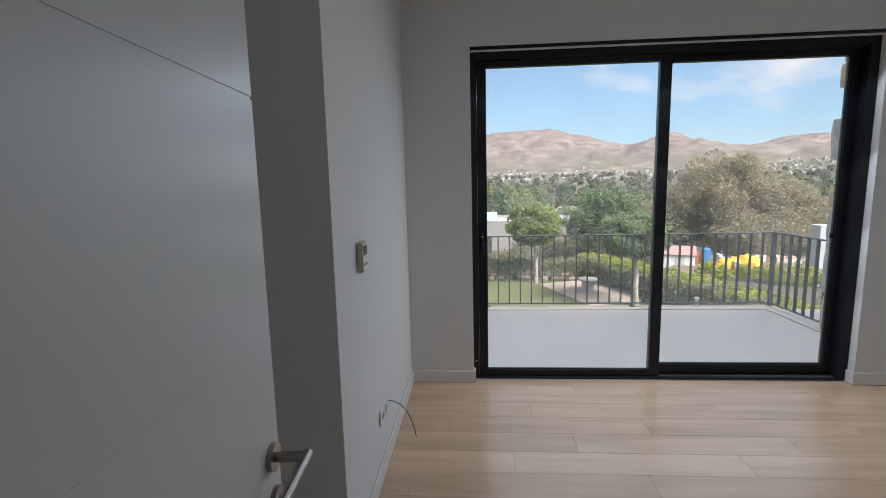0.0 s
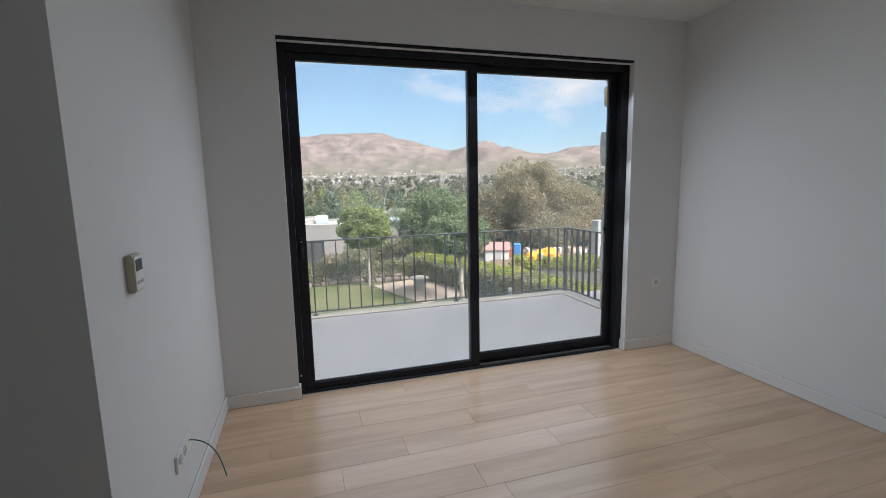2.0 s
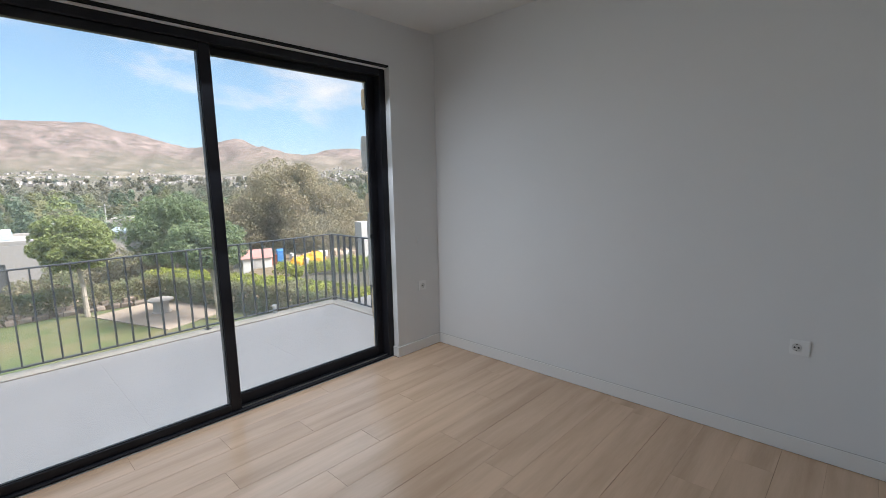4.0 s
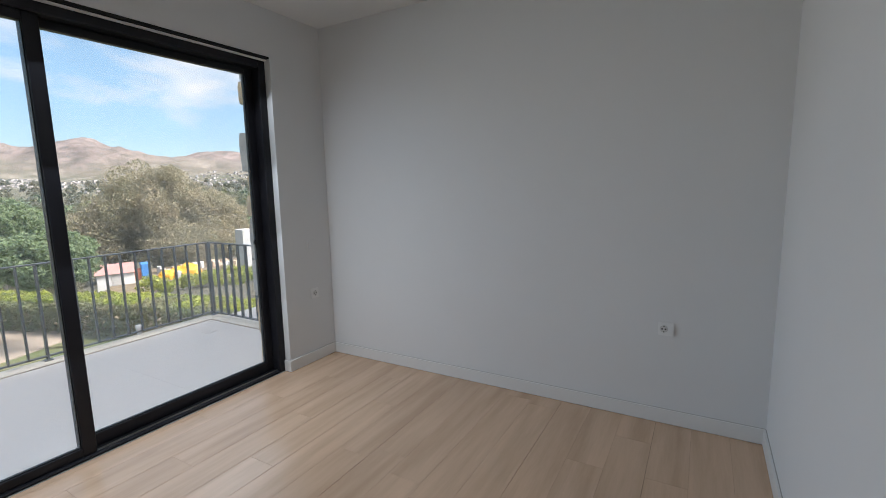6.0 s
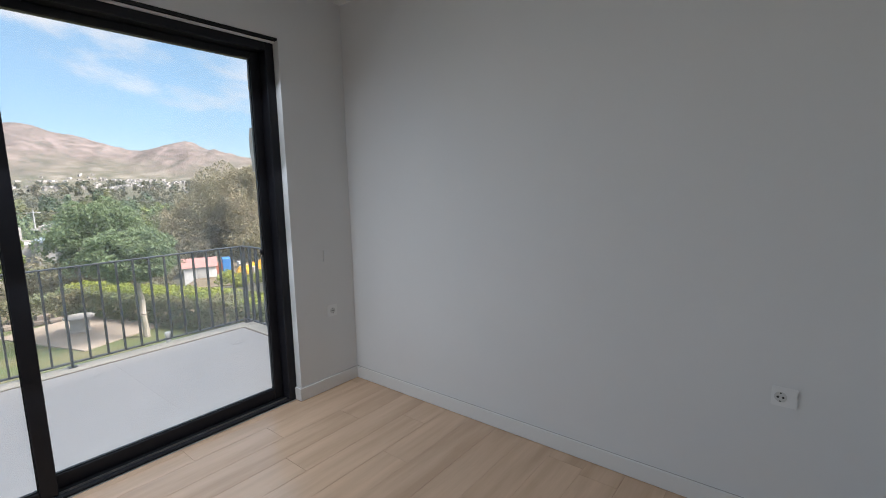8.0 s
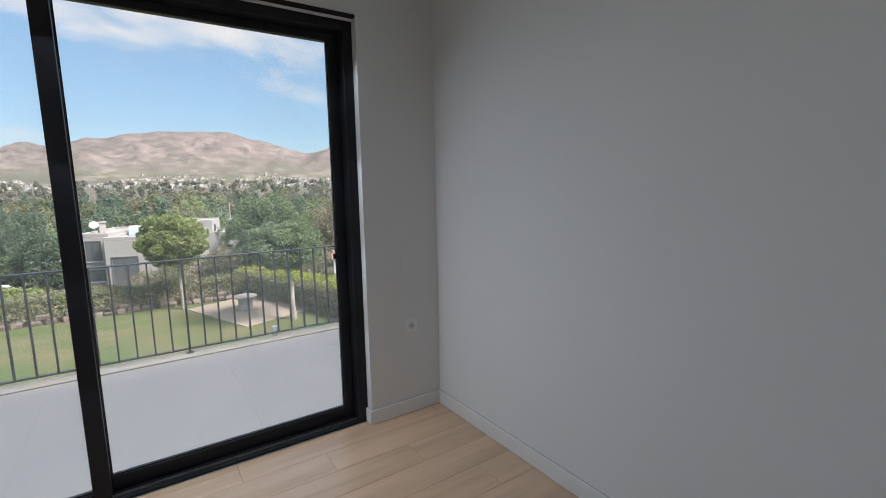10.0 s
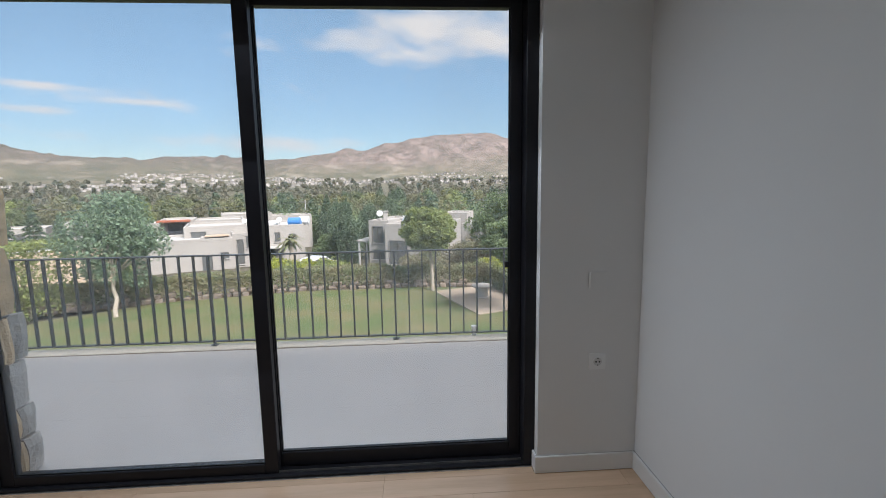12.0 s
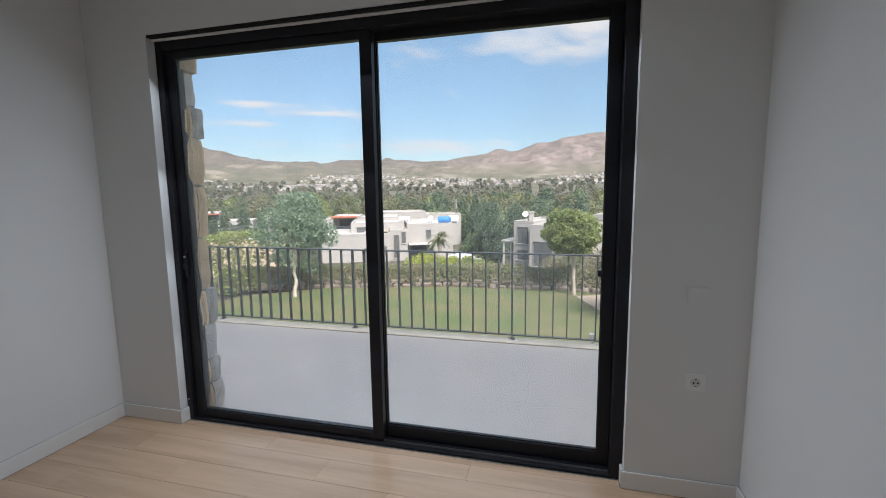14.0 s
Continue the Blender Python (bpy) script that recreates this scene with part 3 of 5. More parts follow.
plate("wall_socket", "white plastic power socket on the wall", "socket", pose(2.924, 0, 0.569), cx=(0,))
plate("blank_plate", "white plastic blank cover plate on the wall", "wall plate", pose(2.918, 0, 0.969), 0.088, 0.082, finish=WALL)
plate("wall_socket", "white plastic double socket plate on the side wall", "socket", pose(XR, -2.585, 0.575, 0, 0, -90), 0.085, 0.08, cx=(-0.012,))
plate("socket_strip", "white triple socket strip with a loose green cable", "socket", pose(XL, -1.02, 0.315, 0, 0, 90), 0.235, 0.078, cx=(-0.07, 0.0))

thermo = thing("thermostat", "beige plastic room thermostat with grey display", "thermostat", (XL, -1.368, 1.155))
bm = bmesh.new()
box(bm, 0, -0.043, -0.062, 0.024, 0.043, 0.062, 0.004, 2)
part("housing", bm, BEIGE, thermo)
box_part("front", thermo, PLASTIC, (0.024, -0.036, -0.055, 0.027, 0.036, 0.056), 0.001)
box_part("display", thermo, LCD, (0.027, -0.028, 0.008, 0.0285, 0.028, 0.046), 0.0, "dark grey display")
box_part("button", thermo, BEIGE, (0.027, -0.026, -0.036, 0.0295, -0.006, -0.024), 0.001)
box_part("button", thermo, BEIGE, (0.027, 0.006, -0.036, 0.0295, 0.026, -0.024), 0.001)


def cable(name, pts, r, material, label, category):
    cu = bpy.data.curves.new(name, "CURVE")
    cu.dimensions, cu.bevel_depth, cu.bevel_resolution = "3D", r, 2
    sp = cu.splines.new("NURBS")
    sp.points.add(len(pts) - 1)
    for p, c in zip(sp.points, pts):
        p.co = (*c, 1)
    sp.use_endpoint_u, sp.order_u = True, 3
    cu.materials.append(material)
    return tagged(new(name, cu), label, category)


cable("loose_cable", [(XL + 0.008, -0.94, 0.318), (XL + 0.045, -0.945, 0.318), (XL + 0.105, -0.965, 0.285), (XL + 0.145, -1.0, 0.225), (XL + 0.165, -1.03, 0.168)],
      0.0026, GREENWIRE, "thin green cable end hanging from the socket strip", "cable")


# ---- outer shell of the house and terrace ----
# unseen outer wall, extended sideways and upwards so that it shades the terrace
structure("facade", RENDER, [(-5.0, 0.18, -3.2, OX0 - 0.02, 0.24, 3.15), (OX1 + 0.02, 0.18, -3.2, 6.0, 0.24, 3.15), (OX0 - 0.02, 0.216, OH - 0.01, OX1 + 0.02, 0.24, 3.15),
                             (OX0 - 0.02, 0.18, -3.2, OX1 + 0.02, 0.24, -0.35)], "white rendered outer wall of the house", "wall")
structure("roof_slab", CONC, [(-5.0, -6.0, 2.73, 6.0, 0.18, 3.0)], "flat concrete roof slab", "roof")
structure("facade_side", RENDER, [(-5.0, -6.0, -3.2, -4.8, 0.18, 2.73), (5.8, -6.0, -3.2, 6.0, 0.18, 2.73), (-4.8, -6.0, -3.2, 5.8, -5.8, 2.73)],
          "white rendered outer walls", "wall")
TZ = -0.032
terrace = structure("terrace_floor", GROUT, [(-4.5, 0.19, -0.30, 3.44, 2.19, TZ - 0.006)], "white porcelain tiled terrace floor", "terrace")
structure("terrace_coping", COPING, [(-4.5, 2.04, TZ - 0.004, 3.46, 2.205, TZ + 0.012), (3.30, 0.24, TZ - 0.004, 3.46, 2.04, TZ + 0.012)],
          "cream stone coping around the terrace", "coping", bevel=0.006)
structure("wall_terrace", RENDER, [(-4.5, 1.95, -3.2, 3.42, 2.15, -0.30), (3.22, 0.24, -3.2, 3.42, 1.95, -0.30)], "white rendered wall under the terrace", "wall")

structure("trim_coping", SOIL, [(-4.5, 2.034, TZ - 0.004, 3.30, 2.04, TZ + 0.004), (3.294, 0.24, TZ - 0.004, 3.30, 2.034, TZ + 0.004)], "brown joint along the coping", "joint")

# ---- terrace railing ----
RY, RX, RT = 2.155, 3.41, 0.835
rail = thing("railing", "charcoal painted steel railing with flat upright bars", "railing")
bar("top_rail", rail, (-4.4, RY - 0.02, RT - 0.012, RX + 0.02, RY + 0.02, RT), RAIL, 0.002)
bar("top_rail", rail, (RX - 0.02, 0.26, RT - 0.012, RX + 0.02, RY - 0.02, RT), RAIL, 0.002)
bar("bottom_rail", rail, (-4.4, RY - 0.017, 0.014, RX, RY + 0.017, 0.026), RAIL, 0.002)
bar("bottom_rail", rail, (RX - 0.017, 0.26, 0.014, RX + 0.017, RY - 0.02, 0.026), RAIL, 0.002)


def shared(name, me, parent, at, turn=0):
    ob = new(name, me)
    ob.parent = parent
    ob.matrix_basis = pose(*at, 0, 0, turn)
    return ob


bm = bmesh.new()
box(bm, -0.006, -0.016, 0.026, 0.006, 0.016, RT - 0.012)
BAR = to_mesh("bar", bm, RAIL)
bm = bmesh.new()
box(bm, -0.008, -0.018, TZ + 0.012, 0.008, 0.018, RT - 0.012)
POST = to_mesh("post", bm, RAIL)
bm = bmesh.new()
box(bm, -0.03, -0.03, TZ + 0.012, 0.03, 0.03, TZ + 0.02, 0.002)
FOOT = to_mesh("foot_plate", bm, RAIL)
PITCH = 1.69 / 13
for i in range(-13 * 4, 13):
    x = 1.858 + i * PITCH
    if not -4.4 < x < RX - 0.03:
        continue
    post = i % 13 == 0
    p = shared("post" if post else "bar", POST if post else BAR, rail, (x, RY, 0))
    if post:
        shared("foot_plate", FOOT, p, (0, 0, 0))
bm = bmesh.new()
box(bm, -0.02, -0.02, TZ + 0.012, 0.02, 0.02, RT - 0.012, 0.002)
p = part("corner_post", bm, RAIL, rail)
p.matrix_basis = pose(RX, RY, 0)
shared("foot_plate", FOOT, p, (0, 0, 0))
for i in range(1, 15):
    shared("bar", BAR, rail, (RX, RY - 0.02 - i * 0.128, 0), 90)

drain = thing("floor_drain", "small square steel floor drain in the terrace", "drain", (3.02, 1.645, TZ))
box_part("drain_frame", drain, TILE, (-0.06, -0.06, 0.0, 0.06, 0.06, 0.003), 0.001)
for k in range(4):
    box_part("slot", drain, GROUT, (-0.045, -0.042 + k * 0.024, 0.003, 0.045, -0.032 + k * 0.024, 0.0035))


stub = thing("pipe_stub", "short white plastic pipe stub on the coping", "pipe", (2.61, 2.178, TZ + 0.012))
bm = bmesh.new()
lathe(bm, 0, 0, [(0.022, 0.0), (0.022, 0.07), (0.028, 0.072), (0.028, 0.095), (0.018, 0.10)], 16)
part("cap", bm, PLASTIC, stub)

# ---- stone jambs outside the sliding door ----
def stones(name, x_edge, side, seed):
    """Rough field stones laid up one outer jamb; side +1 faces +x."""
    rng = random.Random(seed)
    back = structure(name, MORTAR, [(min(x_edge - side * 0.30, x_edge - side * 0.05), 0.24, -0.04, max(x_edge - side * 0.30, x_edge - side * 0.05), 0.30, 3.1)],
                     "wall of rough grey and ochre field stones", "stone wall")
    z, k = TZ, 0
    while z < 2.7:
        h = rng.choice((0.17, 0.2, 0.24, 0.3, 0.34))
        split = rng.random() < 0.45
        cells = [(0.185, 0.245), (0.25, 0.335 + rng.uniform(-0.02, 0.02))] if split else [(0.185, 0.33 + rng.uniform(-0.025, 0.02))]
        for y0, y1 in cells:
            proud = rng.uniform(-0.018, 0.022)
            bm = bmesh.new()
            x_out, x_in = x_edge + side * proud, x_edge - side * rng.uniform(0.2, 0.3)
            box(bm, min(x_out, x_in), y0, z + 0.006, max(x_out, x_in), y1, z + h - 0.006)
            bmesh.ops.subdivide_edges(bm, edges=bm.edges[:], cuts=3, use_grid_fill=True)
            for v in bm.verts:
                d = noise.noise_vector(v.co * 9 + Vector((seed * 3.7, k, 0)))
                v.co += Vector((d.x * 0.012, d.y * 0.012, d.z * 0.010))
                for ax, lo, hi in ((1, y0, y1), (2, z, z + h)):
                    if min(v.co[ax] - lo, hi - v.co[ax]) < 0.02 and side * (v.co.x - x_edge) > -0.03:
                        v.co.x -= side * 0.010
            part("stone", bm, OCHRE if rng.random() < 0.55 else STONE, back)
            k += 1
        z += h


stones("stone_jamb_west", 0.052, 1, 4)
stones("stone_jamb_east", 2.600, -1, 9)


# ---- land: one sheet from the house to the hills ----
CX, CY = 1.2, -2.5
SKYLINE = ((-180, 3), (-70, 3.2), (-50, 4.0), (-42, 3.65), (-38, 3.2), (-35.4, 2.6), (-30, 3.25), (-26, 3.7), (-20, 3.6), (-16.5, 3.2), (-10, 4.1), (-7.8, 4.7),
           (-6.4, 4.45), (-2.7, 5.4), (0, 5.95), (3.5, 6.35), (9, 6.5), (12.5, 5.7), (18, 4.25), (22.7, 5.3), (25, 4.45), (29.2, 3.3), (33, 4.2), (35.3, 4.3), (38, 3.8), (55, 4.2), (180, 3))
PROFILE = ((0, -3.06), (20, -3.06), (24, -3.4), (30, -4.3), (45, -5.6), (55, -6.6), (80, -8), (150, -11), (300, -12.5), (600, -11), (1000, -2), (1400, 12), (1800, 38), (2200, 70))


def smooth_between(table, x):
    for (a, va), (b, vb) in zip(table, table[1:]):
        if x <= b:
            s = (x - a) / (b - a)
            return va + (vb - va) * s * s * (3 - 2 * s)
    return table[-1][1]


def land(x, y):
    r = math.hypot(x - CX, y - CY)
    base = smooth_between(PROFILE, min(r, 2200))
    base -= 2.4 * math.exp(-((x - 1.5) ** 2 + (y - 34.5) ** 2) / 72)      # cutting round the nearest house
    if r > 60:
        base += noise.noise(Vector((x * 0.008, y * 0.008, 0))) * min(3.0, (r - 60) * 0.02)
    if r > 1250:
        az = math.degrees(math.atan2(x - CX, y - CY))
        top = math.tan(radians(smooth_between(SKYLINE, az))) * 3000
        s = min(1.0, max(0.0, (r - 1750) / 1250))
        ridge = noise.ridged_multi_fractal(Vector((x * 0.0021, y * 0.0021, 2.0)), 0.85, 2.1, 6, 1.0, 2.0) * 0.9 - 0.9
        hill = (top - 70) * (s ** 1.25) + ridge * 55 * math.sin(math.pi * min(1, s * 0.93 + 0.05)) ** 1.2
        foot = max(0, noise.noise(Vector((x * 0.0016 + 4, y * 0.0016, 7)))) * 95 * math.exp(-((r - 2050) / 260) ** 2)
        base += max(0, hill) * (1 if r <= 3000 else max(0.0, 1 - (r - 3000) / 1200)) + foot
        base += (9 * noise.noise(Vector((az * 0.45, 1.3, r * 0.001))) + 4.5 * noise.noise(Vector((az * 1.6, 5.3, r * 0.002)))) * s
    return base


def build_land():
    radii = [0.5, 6, 12, 17, 19, 20, 21, 22, 23, 24, 26, 28, 30, 33, 36, 40, 45, 50, 55, 62, 70, 80, 95, 115, 140, 170, 210, 260, 320, 400, 500, 620, 760, 900, 1050, 1200, 1350, 1500, 1600]
    radii += [1700 + 45 * i for i in range(30)] + [3100, 3300, 3700, 4300]
    angles = [-180 + 6 * i for i in range(20)] + [-60 + 0.3 * i for i in range(400)] + [60 + 6 * i for i in range(20)]
    verts, faces = [], []
    for r in radii:
        for a in angles:
            x, y = CX + r * math.sin(radians(a)), CY + r * math.cos(radians(a))
            verts.append((x, y, land(x, y)))
    n = len(angles)
    for i in range(len(radii) - 1):
        for j in range(n):
            k = (j + 1) % n
            faces.append((i * n + j, i * n + k, (i + 1) * n + k, (i + 1) * n + j))
    faces.append(tuple(range(n))[::-1])
    me = bpy.data.meshes.new("ground")
    me.from_pydata(verts, [], faces)
    me.materials.append(TERRAIN)
    for p in me.polygons:
        p.use_smooth = True
    return tagged(new("ground", me), "dry scrubby valley rising to bare pink-brown hills", "ground", kind="structure")


build_land()
G = -3.0


def patch(name, outline, z, material, label, category, thick=0.06):
    bm = bmesh.new()
    top = [bm.verts.new((x, y, z)) for x, y in outline]
    low = [bm.verts.new((x, y, z - thick)) for x, y in outline]
    bm.faces.new(top)
    for i in range(len(top)):
        k = (i + 1) % len(top)
        bm.faces.new((top[i], low[i], low[k], top[k]))
    return tagged(new(name, to_mesh(name, bm, material)), label, category, kind="structure")


patch("lawn", [(-12, 2.5), (9.2, 2.5), (8.6, 8.5), (6.3, 15.6), (5.2, 17.3), (2.0, 17.75), (-3, 17.65), (-8.2, 16.2), (-11, 14)], G, LAWN, "mown green lawn with dry patches", "lawn")
patch("soil_bed", [(-14, 14.6), (-8.6, 16.0), (-3, 17.5), (5.4, 17.2), (9, 8.5), (12, 9), (8, 21.5), (-3, 21.8), (-14, 19.5)], G - 0.02, SOIL, "dry brown soil bed along the hedge", "soil")
patch("patio", [(2.85, 16.75), (4.2, 13.05), (6.7, 14.0), (5.35, 17.7)], G + 0.03, PAVE, "sandstone paved patio on the lawn", "patio", 0.09)
yard = [(11.5, 25.5), (24, 20.5), (30, 29), (17, 33)]
patch("road", yard, -4.28, SOIL, "dusty bare earth yard", "yard", 0.5)

# low round stone table
table = thing("garden_table", "round pale stone table on a drum base", "table", (4.68, 15.5, G + 0.03))
bm = bmesh.new()
lathe(bm, 0, 0, [(0.31, 0), (0.31, 0.03), (0.27, 0.05), (0.25, 0.22), (0.26, 0.40), (0.30, 0.42)], 28)
part("base", bm, PALESTONE, table)
bm = bmesh.new()
lathe(bm, 0, 0, [(0.38, 0.42), (0.41, 0.435), (0.415, 0.475), (0.395, 0.49)], 32)
part("tabletop", bm, PALESTONE, table)


# ---- trees and hedges ----
def limb(bm, a, b, r0, r1, rng, bends=3):
    a, b = Vector(a), Vector(b)
    last, lr = a, r0
    for i in range(1, bends + 1):
        s = i / bends
        p = a.lerp(b, s)
        if i < bends:
            p += Vector((rng.normal(), rng.normal(), 0)) * (b - a).length * 0.02
        r = r0 + (r1 - r0) * s
        tube(bm, last, p, lr, r, 8)
        last, lr = p, r


def tree(name, base, crown, radii, leaves, size, material, label, seed, trunk=0.08, clumps=60, clump_r=0.28, shell=0.6, fork=0.55, lean=(0, 0), inner=None):
    rng = np.random.default_rng(seed)
    t = thing(name, label, "tree", base)
    c = Vector(crown) - Vector(base)
    bm = bmesh.new()
    k = c * fork + Vector((lean[0], lean[1], 0))
    limb(bm, (0, 0, -0.15), k, trunk, trunk * 0.7, rng, 4)
    for i in range(9):
        d = rng.normal(size=3)
        d /= np.linalg.norm(d)
        tip = c + Vector((d[0] * radii[0], d[1] * radii[1], abs(d[2]) * radii[2] - 0.2 * radii[2])) * 0.75
        limb(bm, k, tip, trunk * 0.55, trunk * 0.12, rng, 3)
    part("trunk", bm, BARK, t)
    pts, way = clump_points(c, radii, int(leaves * 1.5), rng, clumps, clump_r, shell)
    if inner:
        more, more_way = clump_points(c, [r * 0.8 for r in radii], inner, rng, 30, 0.4, 0.2)
        pts, way = np.concatenate([pts, more]), np.concatenate([way, more_way])
    crown_ob = new("crown", quads_mesh("crown", leaf_quads(pts, size * 0.8, rng, facing=way, loose=1.8), material))
    crown_ob.parent = t
    return t


tree("round_tree", (2.78, 17.0, G), (2.66, 17.0, -0.35), (1.08, 1.08, 0.86), 11000, 0.075, LEAF_BRIGHT, "clipped round tree with bright green crown and pale trunk", 1, 0.09, 120, 0.24, 0.6, 0.62, inner=3500)
tree("round_tree", (5.78, 13.07, G), (5.62, 13.1, -0.42), (1.1, 1.1, 0.80), 11000, 0.07, LEAF_DARK, "clipped round tree with mid green crown and pale leaning trunk", 2, 0.10, 120, 0.24, 0.6, 0.62, inner=3500)
tree("leafy_tree", (6.8, 20.8, -3.2), (6.8, 20.8, -0.45), (1.75, 1.6, 1.6), 9000, 0.085, LEAF_DARK, "loose leafy tree with mid green foliage", 3, 0.10, 70, 0.26, 0.5, 0.5, inner=1500)
tree("leafy_tree", (-8.6, 14.3, G), (-8.9, 15.0, -0.25), (1.75, 1.5, 1.6), 6500, 0.075, LEAF_SOFT, "feathery grey-green tree with pale trunk at the lawn edge", 4, 0.085, 80, 0.25, 0.4, 0.5, inner=1500)
for k, (x, y, z, r, h, n) in enumerate(((20.6, 36.4, 0.1, 4.0, 3.4, 15000), (17.6, 37.0, -1.9, 2.9, 2.6, 8000), (24.6, 36.0, -1.4, 3.6, 2.8, 9000), (22.0, 34.0, -2.8, 4.0, 2.2, 9000), (27.6, 37.0, -3.0, 2.6, 1.9, 5000))):
    tree("eucalyptus_tree", (x, y, -5.2), (x, y, z), (r, r * 0.8, h), int(n * 1.6), 0.115, LEAF_GREY, "large spreading grey-olive tree with drooping foliage", 20 + k, 0.3, 110, 0.25, 0.6, 0.5, inner=3500)

for k, (x, y, r, h, m) in enumerate(((-4.6, 44.0, 1.6, 2.5, LEAF_CONIFER), (-2.6, 47.5, 1.5, 2.9, LEAF_CONIFER), (-6.2, 49.0, 1.8, 3.0, LEAF_CONIFER), (-6.9, 45.5, 1.5, 1.6, LEAF_DARK), (-21.0, 33.0, 1.7, 1.6, LEAF_BRIGHT))):
    tree("garden_tree", (x, y, -6.9), (x, y, -6.9 + h * 1.25), (r, r, h), 4500, 0.13, m, "bushy green tree beside the neighbouring houses", 70 + k, 0.14, 70, 0.26, 0.5, 0.5, inner=1200)


def hedge(name, path, width, z0, z1, material, label, seed, density=900, size=0.06):
    """A clipped hedge along a line: a dense leaf skin with uneven top over twiggy inside."""
    rng = np.random.default_rng(seed)
    t = thing(name, label, "hedge")
    pts = []
    bm = bmesh.new()
    for (ax, ay), (bx, by) in zip(path, path[1:]):
        L = math.hypot(bx - ax, by - ay)
        n = int(L * density)
        s = rng.uniform(0, 1, n)
        face = rng.uniform(0, 1, n)
        off = np.where(face < 0.4, rng.uniform(-0.5, 0.5, n), np.where(face < 0.7, -0.5, 0.5)) * width
        hz = np.where(face < 0.4, 1.0, rng.uniform(0, 1, n) ** 0.8)
        wob = np.array([noise.noise(Vector((ax + (bx - ax) * q, ay + (by - ay) * q, seed))) for q in s])
        z = z0 + (z1 - z0) * hz * (1 + 0.18 * wob) + rng.normal(0, 0.04, n)
        off = off * (1 + 0.25 * wob) + rng.normal(0, 0.05, n)
        nx, ny = -(by - ay) / L, (bx - ax) / L
        pts.append(np.stack([ax + (bx - ax) * s + nx * off, ay + (by - ay) * s + ny * off, z], axis=1))
        for i in range(int(L * 4)):
            q = rng.uniform()
            o = rng.uniform(-0.35, 0.35) * width
            px, py = ax + (bx - ax) * q + nx * o, ay + (by - ay) * q + ny * o
            tube(bm, (px, py, z0 - 0.05), (px + rng.normal(0, 0.12), py + rng.normal(0, 0.12), z0 + (z1 - z0) * 0.8), 0.02, 0.008, 5)
    part("stems", bm, BARK, t)["kind"] = "stuff"
    ob = new("foliage", quads_mesh("foliage", leaf_quads(np.concatenate(pts), size, rng), material))
    ob.parent = t


GARDEN_EDGE = [(-13, 15.2), (-8.4, 16.75), (-3, 18.25), (2.4, 18.35), (5.4, 17.95)]
hedge("hedge", GARDEN_EDGE, 0.95, G + 0.14, G + 0.84, LEAF_HEDGE, "low dark green hedge trailing over a stone edging", 5, 1300, 0.055)


def stone_edging():
    """A low dry-stone edging in front of the hedge, two uneven courses."""
    rng = random.Random(21)
    wall = tagged(new("stone_edging", None), "low brown dry-stone edging along the lawn under the hedge", "stone edging")
    shapes = []
    for k in range(6):
        bm = bmesh.new()
        w, h = rng.uniform(0.26, 0.44), rng.uniform(0.15, 0.22)
        box(bm, -w / 2, -0.13, -0.02, w / 2, 0.13, h, 0.045)
        for v in bm.verts:
            v.co += noise.noise_vector(v.co * 7 + Vector((k * 3.1, 0, 0))) * 0.045
        shapes.append((w, to_mesh("stone", bm, EDGING)))
    for (ax, ay), (bx, by) in zip(GARDEN_EDGE, GARDEN_EDGE[1:]):
        L, turn = math.hypot(bx - ax, by - ay), math.degrees(math.atan2(by - ay, bx - ax))
        nx, ny = (by - ay) / L, -(bx - ax) / L
        for course in (0, 1):
            u = rng.uniform(0, 0.2)
            while u < L:
                w, me = shapes[rng.randrange(6)]
                out = 0.52 - course * 0.08 + rng.uniform(-0.05, 0.05)
                shared("stone", me, wall, (ax + (bx - ax) * u / L + nx * out, ay + (by - ay) * u / L + ny * out, G - 0.02 + course * 0.17), turn + rng.uniform(-8, 8))
                u += w + rng.uniform(0.0, 0.2 + course * 0.9)


stone_edging()
hedge("hedge", [(5.2, 18.8), (6.6, 15.0), (8.0, 10.8), (9.2, 6.5)], 0.9, G, G + 0.95, LEAF_HEDGE, "clipped dark green hedge beside the lawn", 6, 1400, 0.055)
hedge("hedge", [(5.4, 19.0), (6.9, 15.1), (8.3, 10.9), (9.5, 6.6)], 1.0, G + 0.86, G + 1.0, LEAF_YELLOW, "yellow-green new growth along the hedge top", 7, 900, 0.055)
hedge("shrub_row", [(-13.5, 10.0), (-12.4, 13.6), (-11.8, 16.2)], 1.8, G, G + 2.6, LEAF_BRIGHT, "tall bright green shrubs at the lawn edge", 8, 1500, 0.07)


hedge("hedge", [(-16, 20.5), (-9, 23.0), (-3.4, 24.2)], 1.3, -4.0, -3.30, LEAF_HEDGE, "loose green hedge below the neighbouring houses", 9, 1100, 0.075)


def shrub_leaves(r, h, n, size, rng):
    pts, way = clump_points((0, 0, h * 0.55), (r, r, h * 0.5), n, rng, 40, 0.3, 0.5)
    return pts, size, rng, 0.0, way


